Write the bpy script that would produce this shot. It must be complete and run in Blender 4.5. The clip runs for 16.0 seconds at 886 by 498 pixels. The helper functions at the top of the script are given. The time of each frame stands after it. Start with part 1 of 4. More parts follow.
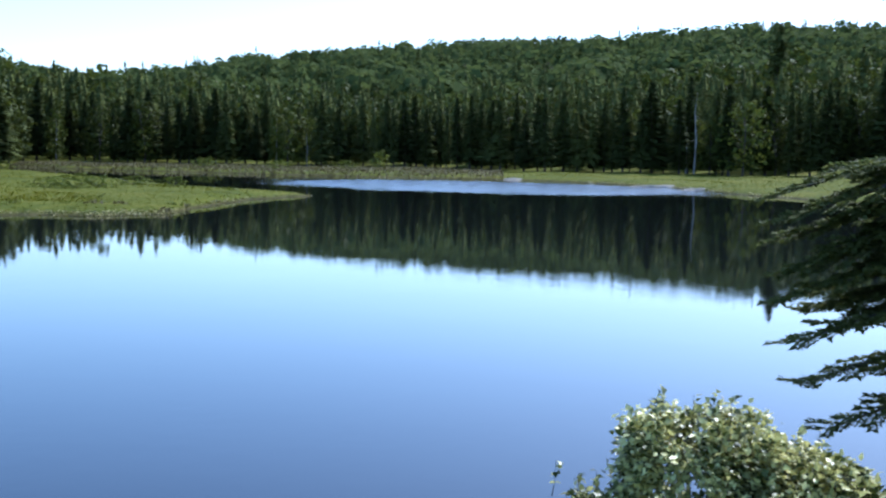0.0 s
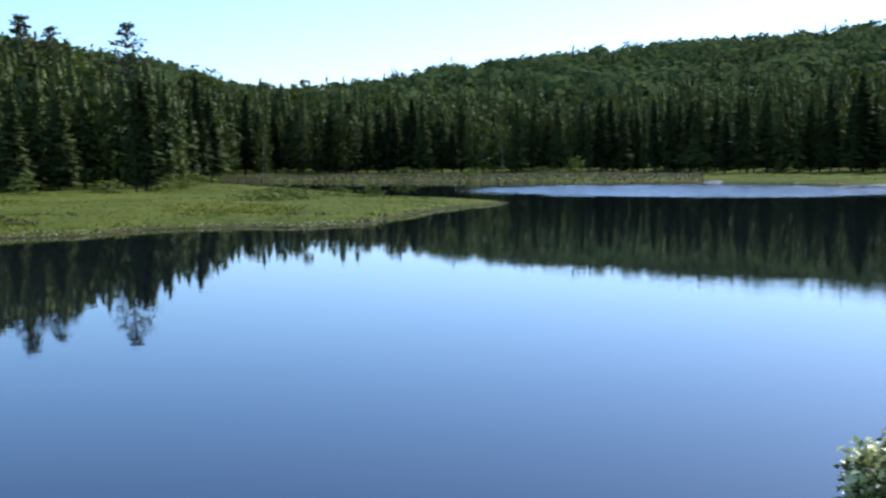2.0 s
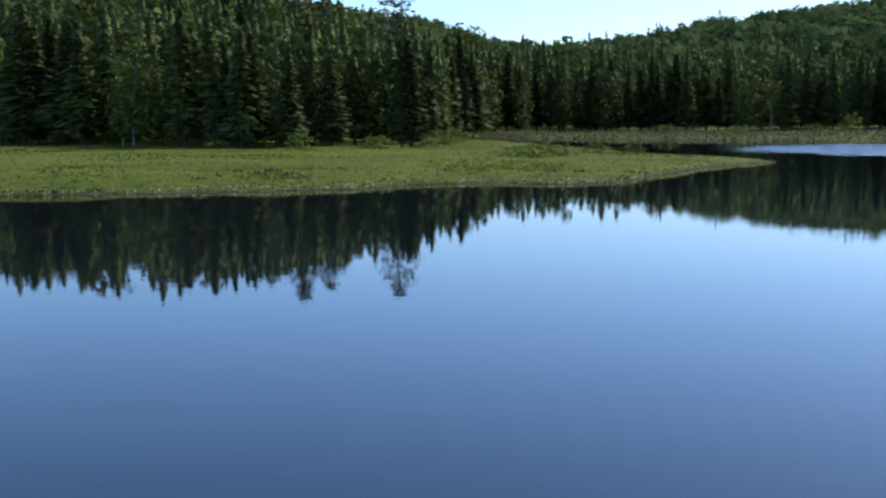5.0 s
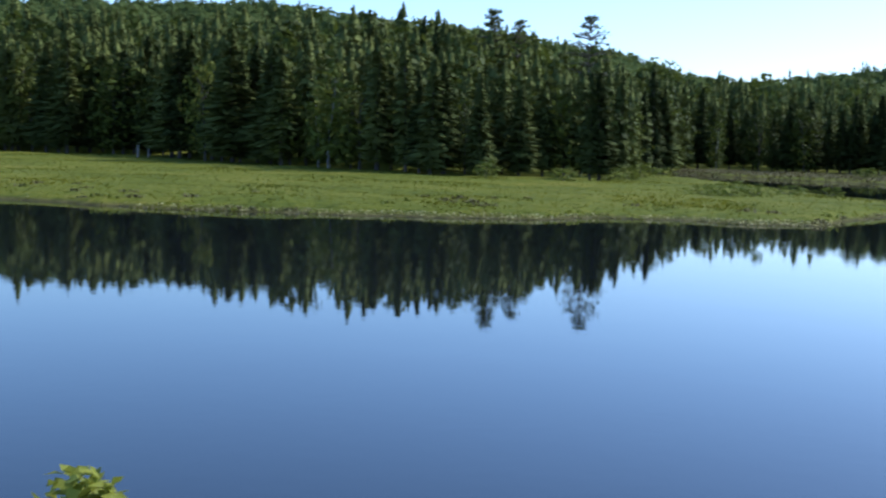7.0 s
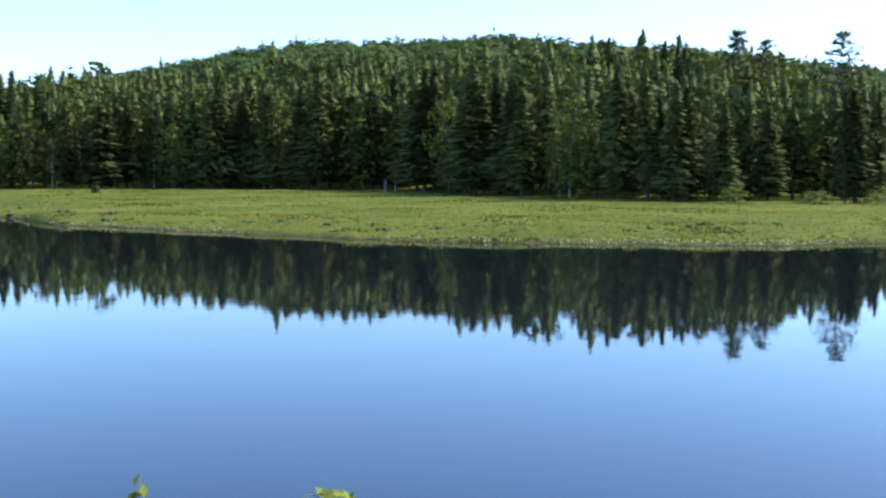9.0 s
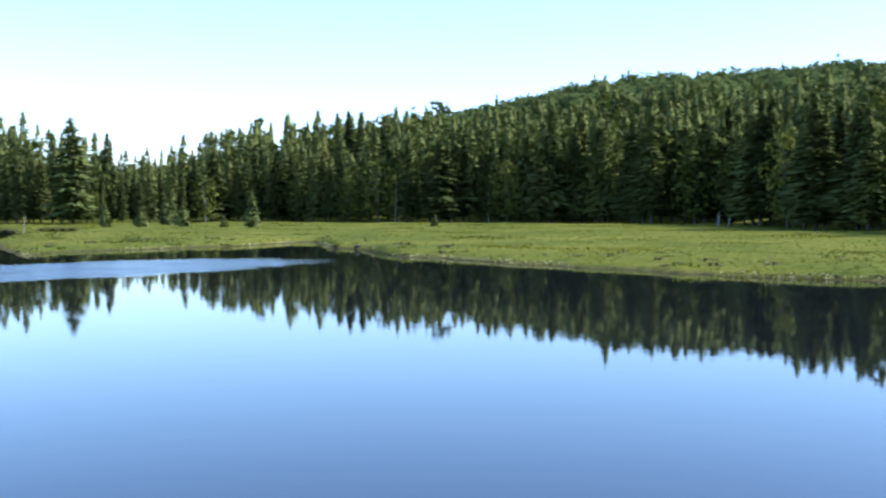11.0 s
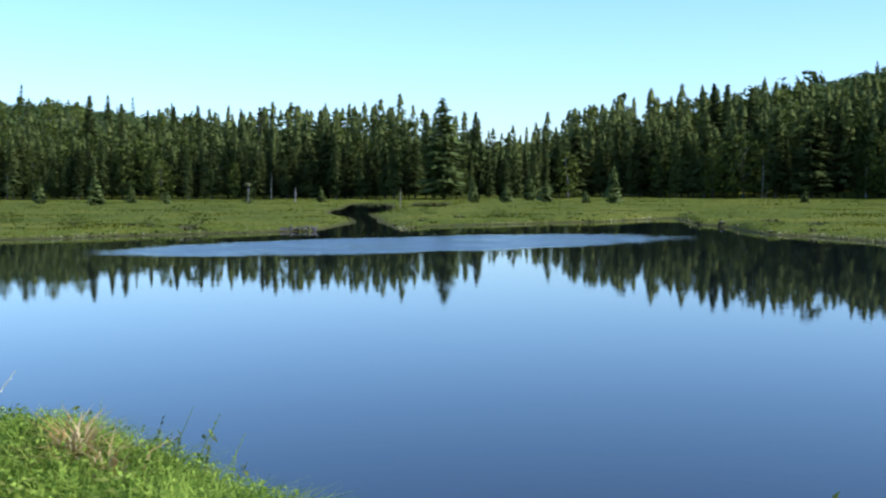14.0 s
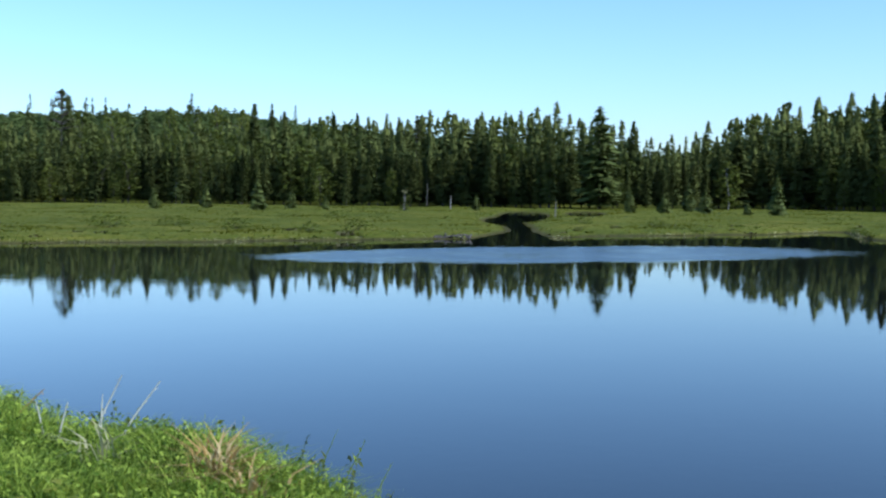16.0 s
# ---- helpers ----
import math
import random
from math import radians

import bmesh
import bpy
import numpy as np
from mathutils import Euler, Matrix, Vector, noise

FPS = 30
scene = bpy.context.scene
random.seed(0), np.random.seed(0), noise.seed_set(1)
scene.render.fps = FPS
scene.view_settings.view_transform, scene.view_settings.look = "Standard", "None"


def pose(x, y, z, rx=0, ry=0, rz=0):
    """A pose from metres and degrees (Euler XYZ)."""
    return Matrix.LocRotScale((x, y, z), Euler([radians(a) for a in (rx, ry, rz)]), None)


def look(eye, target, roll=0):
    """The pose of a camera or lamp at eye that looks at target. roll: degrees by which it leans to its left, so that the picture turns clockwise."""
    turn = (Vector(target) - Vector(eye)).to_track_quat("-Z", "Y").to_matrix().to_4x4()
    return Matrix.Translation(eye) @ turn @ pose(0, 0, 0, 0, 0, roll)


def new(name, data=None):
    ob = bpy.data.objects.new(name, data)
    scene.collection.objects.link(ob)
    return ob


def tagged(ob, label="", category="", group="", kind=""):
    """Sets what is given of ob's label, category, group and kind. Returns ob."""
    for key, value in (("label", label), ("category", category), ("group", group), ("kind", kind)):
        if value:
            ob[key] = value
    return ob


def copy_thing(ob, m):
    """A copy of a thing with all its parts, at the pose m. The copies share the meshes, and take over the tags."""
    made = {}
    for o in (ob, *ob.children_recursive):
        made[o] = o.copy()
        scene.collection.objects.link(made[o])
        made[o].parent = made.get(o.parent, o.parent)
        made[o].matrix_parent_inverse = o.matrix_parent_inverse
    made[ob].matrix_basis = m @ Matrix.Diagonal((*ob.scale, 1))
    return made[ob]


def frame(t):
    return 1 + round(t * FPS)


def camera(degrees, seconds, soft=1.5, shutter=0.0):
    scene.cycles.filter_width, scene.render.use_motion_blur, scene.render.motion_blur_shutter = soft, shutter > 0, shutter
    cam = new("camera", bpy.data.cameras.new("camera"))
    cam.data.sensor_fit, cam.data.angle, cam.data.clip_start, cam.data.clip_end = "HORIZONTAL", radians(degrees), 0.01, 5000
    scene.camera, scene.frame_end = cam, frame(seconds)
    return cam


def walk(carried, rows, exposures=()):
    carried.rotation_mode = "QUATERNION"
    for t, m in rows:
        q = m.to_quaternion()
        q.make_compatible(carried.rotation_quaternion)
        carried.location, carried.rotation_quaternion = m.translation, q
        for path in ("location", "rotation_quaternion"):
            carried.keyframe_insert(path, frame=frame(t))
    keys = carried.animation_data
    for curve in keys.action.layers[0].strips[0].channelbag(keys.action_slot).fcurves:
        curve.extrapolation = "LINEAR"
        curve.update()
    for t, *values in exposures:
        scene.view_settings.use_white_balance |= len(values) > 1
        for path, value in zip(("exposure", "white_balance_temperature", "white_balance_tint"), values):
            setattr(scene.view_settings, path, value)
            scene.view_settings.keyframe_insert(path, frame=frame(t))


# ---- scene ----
EYE = 2.4  # metres of the eye above the pond
cam = camera(43.0, 16.0, soft=2.35, shutter=0.3)
# seconds, bearing (clockwise from north), tilt, lean
PAN = [(0.0, 0.00, -4.98, 0.97), (0.5, -2.04, -5.12, 0.34), (1.0, -4.08, -4.71, -0.35), (1.5, -5.72, -4.83, -0.30),
       (2.0, -10.03, -4.69, -0.57), (2.5, -13.77, -5.28, -0.80), (3.0, -17.95, -6.05, -1.04), (3.5, -20.18, -6.40, -1.21),
       (6.0, -26.07, -6.41, 0.55), (6.5, -28.66, -5.60, 1.27), (7.0, -32.53, -5.27, 1.61), (7.5, -37.00, -5.32, 1.03),
       (8.0, -39.50, -5.20, 0.38), (10.5, -56.93, -2.15, -0.14), (11.0, -61.57, -2.14, -0.28), (11.5, -65.16, -2.05, -0.11),
       (12.0, -68.76, -2.60, -0.11), (12.5, -71.76, -2.76, 0.20), (13.0, -74.74, -2.98, -0.43), (13.5, -77.31, -2.64, -0.69),
       (14.0, -79.84, -3.26, -0.39), (14.5, -81.37, -2.78, 0.18), (15.0, -83.01, -2.97, 0.30), (15.5, -85.20, -2.88, 0.44),
       (16.0, -87.66, -2.82, 0.33)]
# a short step forward at the start and at the end
STEP = {0.0: -0.37, 0.5: -0.35, 1.0: -0.08, 16.0: 0.5}
walk(cam, [(t, pose(STEP.get(t, 0) * math.sin(radians(az)), STEP.get(t, 0) * math.cos(radians(az)), EYE, 90 + tilt, 0, -az) @ pose(0, 0, 0, 0, 0, lean)) for t, az, tilt, lean in PAN],
     exposures=[(0.0, 0.89, 5340, 12), (1.5, 0.72, 5340, 12), (3.5, 0.42, 5340, 12), (6.0, 0.5, 5440, 13), (8.0, 1.08, 5440, 12), (10.5, 1.4, 5640, 14),
                (12.0, 1.15, 5540, 14), (14.0, 0.65, 5390, 9), (16.0, 0.47, 5390, 7)])

# ---- light ----
SUN_AZ, SUN_EL = 35.0, 41.0
world = bpy.data.worlds.new("sky")
scene.world = world
world.use_nodes = True
wn = world.node_tree.nodes
sky = wn.new("ShaderNodeTexSky")
sky.sky_type, sky.sun_disc = "NISHITA", False
sky.sun_elevation, sky.sun_rotation = radians(SUN_EL), radians(SUN_AZ)
sky.air_density, sky.dust_density, sky.ozone_density = 1.0, 0.8, 4.6
world.node_tree.links.new(sky.outputs[0], wn["Background"].inputs[0])
wn["Background"].inputs[1].default_value = 0.15
sun = new("sun", bpy.data.lights.new("sun", "SUN"))
sun.data.energy, sun.data.angle, sun.data.color = 3.0, radians(0.5), (1.0, 0.95, 0.86)
sun_way = Vector((math.sin(radians(SUN_AZ)) * math.cos(radians(SUN_EL)), math.cos(radians(SUN_AZ)) * math.cos(radians(SUN_EL)), math.sin(radians(SUN_EL))))
sun.matrix_world = look(sun_way * 100, (0, 0, 0))


# ---- materials ----
def material(name):
    m = bpy.data.materials.new(name)
    m.use_nodes = True
    return m, m.node_tree.nodes, m.node_tree.links


def ramp(nodes, stops):
    r = nodes.new("ShaderNodeValToRGB")
    while len(r.color_ramp.elements) < len(stops):
        r.color_ramp.elements.new(0.5)
    for e, (p, c) in zip(r.color_ramp.elements, stops):
        e.position, e.color = p, (*c, 1)
    return r


def noise_node(nodes, links, scale, detail=3.0, vector=None):
    n = nodes.new("ShaderNodeTexNoise")
    n.inputs["Scale"].default_value, n.inputs["Detail"].default_value = scale, detail
    if vector:
        links.new(vector, n.inputs["Vector"])
    return n


def foliage(name, dark, mid, light, patch=0.12, through_light=0.35, rough=0.7, sheen=0.12, per_object=False, each=0.45):
    """Leaves or needles: hue varies leaf by leaf and in large patches; some light comes through."""
    m, n, l = material(name)
    geo, info = n.new("ShaderNodeNewGeometry"), n.new("ShaderNodeObjectInfo")
    big = noise_node(n, l, patch, 2.0, geo.outputs["Position"])
    mix = n.new("ShaderNodeMath")
    mix.operation = "MULTIPLY_ADD"
    l.new(geo.outputs["Random Per Island"], mix.inputs[0])
    mix.inputs[1].default_value = each
    add = n.new("ShaderNodeMath")
    add.operation = "MULTIPLY_ADD"
    l.new(big.outputs["Fac"], add.inputs[0])
    add.inputs[1].default_value = 0.9
    add.inputs[2].default_value = -0.17
    if per_object:
        obj = n.new("ShaderNodeMath")
        obj.operation = "MULTIPLY_ADD"
        l.new(info.outputs["Random"], obj.inputs[0])
        obj.inputs[1].default_value = 0.65
        obj.inputs[2].default_value = -0.36
        sm = n.new("ShaderNodeMath")
        l.new(obj.outputs[0], sm.inputs[0])
        l.new(add.outputs[0], sm.inputs[1])
        l.new(sm.outputs[0], mix.inputs[2])
    else:
        l.new(add.outputs[0], mix.inputs[2])
    col = ramp(n, [(0.1, dark), (0.5, mid), (0.9, light)])
    l.new(mix.outputs[0], col.inputs[0])
    p = n["Principled BSDF"]
    l.new(col.outputs[0], p.inputs["Base Color"])
    p.inputs["Roughness"].default_value = rough
    p.inputs["Specular IOR Level"].default_value = sheen
    tr = n.new("ShaderNodeBsdfTranslucent")
    l.new(col.outputs[0], tr.inputs["Color"])
    ms = n.new("ShaderNodeMixShader")
    ms.inputs[0].default_value = through_light
    l.new(p.outputs[0], ms.inputs[1])
    l.new(tr.outputs[0], ms.inputs[2])
    l.new(ms.outputs[0], n["Material Output"].inputs["Surface"])
    return m


def rough_stuff(name, stops, scale, scale_fine, rough=0.9, bump=0.4, stretch=(1, 1, 1)):
    """Bark, mud, dead wood, soil: two scales of mottling and a bump."""
    m, n, l = material(name)
    tc, mp = n.new("ShaderNodeTexCoord"), n.new("ShaderNodeMapping")
    mp.inputs["Scale"].default_value = stretch
    l.new(tc.outputs["Object"], mp.inputs["Vector"])
    a, b = noise_node(n, l, scale, 4.0, mp.outputs[0]), noise_node(n, l, scale_fine, 4.0, mp.outputs[0])
    mx = n.new("ShaderNodeMix")
    mx.inputs["Factor"].default_value = 0.45
    l.new(a.outputs["Fac"], mx.inputs["A"])
    l.new(b.outputs["Fac"], mx.inputs["B"])
    col = ramp(n, stops)
    l.new(mx.outputs["Result"], col.inputs[0])
    p = n["Principled BSDF"]
    l.new(col.outputs[0], p.inputs["Base Color"])
    p.inputs["Roughness"].default_value = rough
    bp = n.new("ShaderNodeBump")
    bp.inputs["Strength"].default_value = bump
    l.new(b.outputs["Fac"], bp.inputs["Height"])
    l.new(bp.outputs[0], p.inputs["Normal"])
    return m


SPRUCE = foliage("spruce_needles", (0.047, 0.058, 0.017), (0.098, 0.114, 0.032), (0.172, 0.186, 0.050), 0.10, 0.14, 0.8, 0.03, per_object=True, each=0.25)
FIR_NEAR = foliage("fir_needles", (0.060, 0.076, 0.022), (0.120, 0.142, 0.040), (0.250, 0.255, 0.085), 3.0, 0.4)
BROAD = foliage("broad_leaves", (0.055, 0.068, 0.011), (0.105, 0.124, 0.019), (0.170, 0.182, 0.030), 0.10, 0.3, per_object=True, each=0.3)
HILL = foliage("hillside_leaves", (0.066, 0.090, 0.028), (0.118, 0.150, 0.044), (0.170, 0.205, 0.058), 0.14, 0.42, 0.9, 0.02, each=0.10)
YOUNG = foliage("young_needles", (0.075, 0.095, 0.024), (0.13, 0.155, 0.038), (0.20, 0.225, 0.055), 0.6, 0.2, each=0.3)
# the bush's cream sun glints and near-black gaps are put into its leaf colours
GLINT_LEAF = foliage("bush_leaves_with_glints", (0.02, 0.03, 0.008), (0.10, 0.12, 0.022), (0.80, 0.75, 0.30), 3.0, 0.2, 0.36, 0.22, each=0.8)
YELLOW_LEAF = foliage("young_leaves", (0.14, 0.16, 0.02), (0.27, 0.28, 0.035), (0.42, 0.42, 0.07), 3.0, 0.4, 0.6, 0.2)
SEDGE = foliage("sedge_blades", (0.052, 0.072, 0.008), (0.138, 0.138, 0.012), (0.225, 0.195, 0.024), 0.055, 0.5, 0.8, 0.02, each=0.12)
GRASS = foliage("bank_grass", (0.03, 0.055, 0.008), (0.135, 0.21, 0.018), (0.44, 0.52, 0.075), 2.5, 0.4, each=0.75)
SHRUB = foliage("shrub_leaves", (0.08, 0.10, 0.016), (0.14, 0.165, 0.026), (0.22, 0.24, 0.04), 0.5, 0.4)
REED = foliage("reeds", (0.07, 0.065, 0.028), (0.115, 0.105, 0.045), (0.17, 0.15, 0.075), 0.2, 0.3)
STRAW = foliage("straw", (0.20, 0.19, 0.07), (0.35, 0.33, 0.15), (0.52, 0.48, 0.27), 1.0, 0.3)
PALE_STALK = foliage("bleached_stalks", (0.45, 0.44, 0.32), (0.6, 0.58, 0.46), (0.72, 0.7, 0.6), 4.0, 0.2)
DRY = foliage("dry_grass", (0.28, 0.15, 0.05), (0.50, 0.32, 0.11), (0.80, 0.64, 0.34), 3.0, 0.3)
BARK = rough_stuff("bark", [(0.3, (0.05, 0.04, 0.032)), (0.7, (0.13, 0.11, 0.09))], 2.0, 14.0, 0.95, 0.6, (1, 1, 0.25))
BIRCH = rough_stuff("birch_bark", [(0.35, (0.10, 0.09, 0.08)), (0.6, (0.36, 0.34, 0.31))], 1.2, 9.0, 0.8, 0.3, (1, 1, 2.5))
DEADWOOD = rough_stuff("weathered_wood", [(0.3, (0.13, 0.115, 0.10)), (0.7, (0.33, 0.30, 0.27))], 2.0, 12.0, 0.9, 0.5, (1, 1, 0.2))
MUDWOOD = rough_stuff("wet_wood", [(0.3, (0.03, 0.024, 0.018)), (0.7, (0.10, 0.08, 0.06))], 2.0, 12.0, 0.7, 0.5)


def ground_material():
    m, n, l = material("ground")
    geo = n.new("ShaderNodeNewGeometry")
    pos = geo.outputs["Position"]
    sep = n.new("ShaderNodeSeparateXYZ")
    l.new(pos, sep.inputs[0])
    big, fine = noise_node(n, l, 0.14, 5.0, pos), noise_node(n, l, 2.2, 5.0, pos)
    turf = ramp(n, [(0.32, (0.052, 0.070, 0.009)), (0.5, (0.110, 0.120, 0.014)), (0.68, (0.18, 0.16, 0.026))])
    mx = n.new("ShaderNodeMix")
    mx.inputs["Factor"].default_value = 0.5
    l.new(big.outputs["Fac"], mx.inputs["A"])
    l.new(fine.outputs["Fac"], mx.inputs["B"])
    l.new(mx.outputs["Result"], turf.inputs[0])
    mud = ramp(n, [(0.35, (0.035, 0.03, 0.011)), (0.65, (0.10, 0.085, 0.03))])
    l.new(fine.outputs["Fac"], mud.inputs[0])
    # bare peat close to the water's level
    wet = n.new("ShaderNodeMapRange")
    wet.inputs["From Min"].default_value, wet.inputs["From Max"].default_value = 0.02, 0.13
    l.new(sep.outputs["Z"], wet.inputs["Value"])
    c = n.new("ShaderNodeMix")
    c.data_type = "RGBA"
    l.new(wet.outputs[0], c.inputs["Factor"])
    l.new(mud.outputs[0], c.inputs["A"])
    l.new(turf.outputs[0], c.inputs["B"])
    litter = ramp(n, [(0.35, (0.034, 0.040, 0.014)), (0.65, (0.075, 0.084, 0.027))])
    l.new(fine.outputs["Fac"], litter.inputs[0])
    wood = n.new("ShaderNodeMapRange")
    wood.inputs["From Min"].default_value, wood.inputs["From Max"].default_value = 1.1, 1.9
    l.new(sep.outputs["Z"], wood.inputs["Value"])
    c2 = n.new("ShaderNodeMix")
    c2.data_type = "RGBA"
    l.new(wood.outputs[0], c2.inputs["Factor"])
    l.new(c.outputs["Result"], c2.inputs["A"])
    l.new(litter.outputs[0], c2.inputs["B"])
    p = n["Principled BSDF"]
    l.new(c2.outputs["Result"], p.inputs["Base Color"])
    p.inputs["Roughness"].default_value, p.inputs["Specular IOR Level"].default_value = 0.95, 0.05
    bp = n.new("ShaderNodeBump")
    bp.inputs["Strength"].default_value, bp.inputs["Distance"].default_value = 0.6, 0.1
    l.new(fine.outputs["Fac"], bp.inputs["Height"])
    l.new(bp.outputs[0], p.inputs["Normal"])
    return m


def water_material():
    """Dark still water; three lanes where the wind ruffles it."""
    m, n, l = material("pond_water")
    geo = n.new("ShaderNodeNewGeometry")
    pos = geo.outputs["Position"]
    p = n["Principled BSDF"]
    p.inputs["Base Color"].default_value = (0.009, 0.011, 0.011, 1)
    p.inputs["IOR"].default_value = 1.333

    def lane(x, y, turn, half_long, half_wide, soft, force):
        mp = n.new("ShaderNodeMapping")
        mp.vector_type = "TEXTURE"
        mp.inputs["Location"].default_value = (x, y, 0)
        mp.inputs["Rotation"].default_value = (0, 0, radians(turn))
        mp.inputs["Scale"].default_value = (half_long, half_wide, 1000)
        l.new(pos, mp.inputs["Vector"])
        wob = noise_node(n, l, 0.35, 3.0, pos)
        ln = n.new("ShaderNodeVectorMath")
        ln.operation = "LENGTH"
        l.new(mp.outputs[0], ln.inputs[0])
        ad = n.new("ShaderNodeMath")
        ad.operation = "MULTIPLY_ADD"
        l.new(wob.outputs["Fac"], ad.inputs[0])
        ad.inputs[1].default_value = soft * 1.6
        l.new(ln.outputs["Value"], ad.inputs[2])
        mr = n.new("ShaderNodeMapRange")
        mr.interpolation_type = "SMOOTHSTEP"
        mr.inputs["From Min"].default_value, mr.inputs["From Max"].default_value = 1.0 + soft * 0.8, 1.0 - soft * 0.6
        mr.inputs["To Max"].default_value = force
        l.new(ad.outputs[0], mr.inputs["Value"])
        return mr.outputs[0]

    lanes = [lane(*a) for a in LANES]
    total = lanes[0]
    for k, out in enumerate(lanes[1:]):
        ad = n.new("ShaderNodeMath")
        ad.operation = "MAXIMUM"
        l.new(total, ad.inputs[0])
        l.new(out, ad.inputs[1])
        total = ad.outputs[0]
    gust = noise_node(n, l, 0.3, 5.0, pos)
    gr = n.new("ShaderNodeMapRange")
    gr.inputs["From Min"].default_value, gr.inputs["From Max"].default_value, gr.inputs["To Min"].default_value = 0.35, 0.58, 0.7
    l.new(gust.outputs["Fac"], gr.inputs["Value"])
    gm = n.new("ShaderNodeMath")
    gm.operation = "MULTIPLY"
    l.new(total, gm.inputs[0])
    l.new(gr.outputs[0], gm.inputs[1])
    total = gm.outputs[0]
    gloss = n.new("ShaderNodeMapRange")
    gloss.inputs["To Min"].default_value, gloss.inputs["To Max"].default_value = 0.75, 2.4
    l.new(total, gloss.inputs["Value"])
    l.new(gloss.outputs[0], p.inputs["Specular IOR Level"])
    rough = n.new("ShaderNodeMapRange")
    rough.inputs["To Min"].default_value, rough.inputs["To Max"].default_value = 0.0, 0.27
    l.new(total, rough.inputs["Value"])
    l.new(rough.outputs[0], p.inputs["Roughness"])
    slow, quick = noise_node(n, l, 0.5, 2.0, pos), noise_node(n, l, 5.0, 3.0, pos)
    b1, b2 = n.new("ShaderNodeBump"), n.new("ShaderNodeBump")
    b1.inputs["Strength"].default_value, b1.inputs["Distance"].default_value = 0.35, 0.004
    l.new(slow.outputs["Fac"], b1.inputs["Height"])
    st = n.new("ShaderNodeMapRange")
    st.inputs["To Min"].default_value, st.inputs["To Max"].default_value = 0.02, 0.3
    l.new(total, st.inputs["Value"])
    l.new(st.outputs[0], b2.inputs["Strength"])
    b2.inputs["Distance"].default_value = 0.03
    l.new(quick.outputs["Fac"], b2.inputs["Height"])
    l.new(b1.outputs[0], b2.inputs["Normal"])
    l.new(b2.outputs[0], p.inputs["Normal"])
    return m


# lanes of ruffled water: x, y, turn, half length, half width, softness, force
LANES = [(2.8, 78.0, -34.5, 20.0, 15.5, 0.25, 1.0), (-45.9, 7.2, 105.8, 15.0, 7.0, 0.25, 1.0), (2.5, 20.0, -4.0, 10.0, 4.0, 0.9, 0.12)]


# ---- plan of the place, by bearing and distance from the eye ----
def spot(az, d, z=0.0):
    return Vector((d * math.sin(radians(az)), d * math.cos(radians(az)), z))


def table(text):
    rows = sorted(tuple(float(v) for v in pair.split(":")) for pair in text.split())
    xs, ys = np.array([r[0] for r in rows]), np.array([r[1] for r in rows])
    return lambda az: np.interp(az, xs, ys)


NEAR_SHORE = table("-125:70 -112:56 -104:54.5 -99:55 -94:57.5 -88:59 -85:58 -82.8:58 -81:64 -77:67 -72:71 -69:77 -68.2:78 -67:66 -65.8:64 -64:54.2"
                   " -61.8:52 -58.2:46 -56.6:45.5 -52.5:42.5 -51:41.8 -49.8:39.8 -44.4:37.5 -40:37.1 -34:37.5 -28.4:37.1 -23:39 -18.7:39.3 -16.6:39.2 -13.9:40.1"
                   " -11.3:47.6 -9.6:52.6 -7.6:55.5 -6.3:57.5")
BACK_SHORE = table("-24:140 -22:110 -21.2:99 -19.4:91 -17.2:82 -15.5:71 -12.7:64 -9.9:62.7 -7.6:59 -6.3:57.5")
FAR_SHORE = table("-25:117 -20.7:124 -16:113 -8.7:103 -2.4:98 3.6:97 7.5:91 9.7:87 11.5:83 14.2:73 15.8:69.5 18.6:65 23:56 30:48 45:40")
FOREST = table("-125:230 -104.5:215 -97:195 -88:178 -84:170 -77:166 -72:175 -67:164 -62:150 -58:146 -50:131 -48:128 -42.6:98 -38:86 -34:77 -26:77 -23.2:80 -22.3:112 -20:138 -16.6:143"
               " -8:134 0:134 6.6:118 12.7:119 18.5:122 23:128 40:130")
TREE_EL = table("-125:3.3 -104:3.3 -97:3.35 -93:3.4 -89:3.75 -84:3.95 -80:3.7 -78:2.9 -76.4:2.5 -75:3.2 -72:3.9 -70:4.1 -66:4.2 -62:4.9 -58:5.6 -52:6.0 -46:6.3 -40:6.5 -34:6.3 -30:5.9 -26:4.9 -23:4.4 -20:3.7 -18:3.5"
                " -14:3.4 -8:3.2 0:3.25 6:3.7 11:4.3 14:4.6 22:5.0 40:5.2")
RIDGE_EL = table("-180:3 -110:4.2 -104:4.3 -98:4.4 -94:3.8 -90:3.1 -85:2.6 -78:1.9 -76:2.0 -72:2.9 -66:3.75 -61:4.8 -55:5.9 -50:6.4 -44:6.5 -40:6.35 -36:5.9 -31:5.6 -25:4.7 -20:3.5 -18:3.25"
                 " -15:3.7 -9:4.4 -3:5.1 3:5.4 9.5:5.8 14:6.08 18:6.1 26:6.0 60:6 180:3")
BANK_EDGE = table("-180:60 -128:40 -116:13 -110:10.4 -104.6:8.9 -98:8.2 -92.6:7.1 -88.6:6.35 -84:5.1 -80:3.8 -60:4.1 -50:4.3 -40:3.9 -10:3.6 4:4.0 14:4.8 24:5.4 32:7 45:14 60:60 180:60")
RIDGE_D = 520.0


def ripple(x, y, size, seed):
    s = 0
    for k in range(4):
        a = seed * 1.7 + k * 2.4
        s = s + np.sin((x * math.cos(a) + y * math.sin(a)) / size * (1 + 0.37 * k) + seed + k * 1.3)
    return s / 4


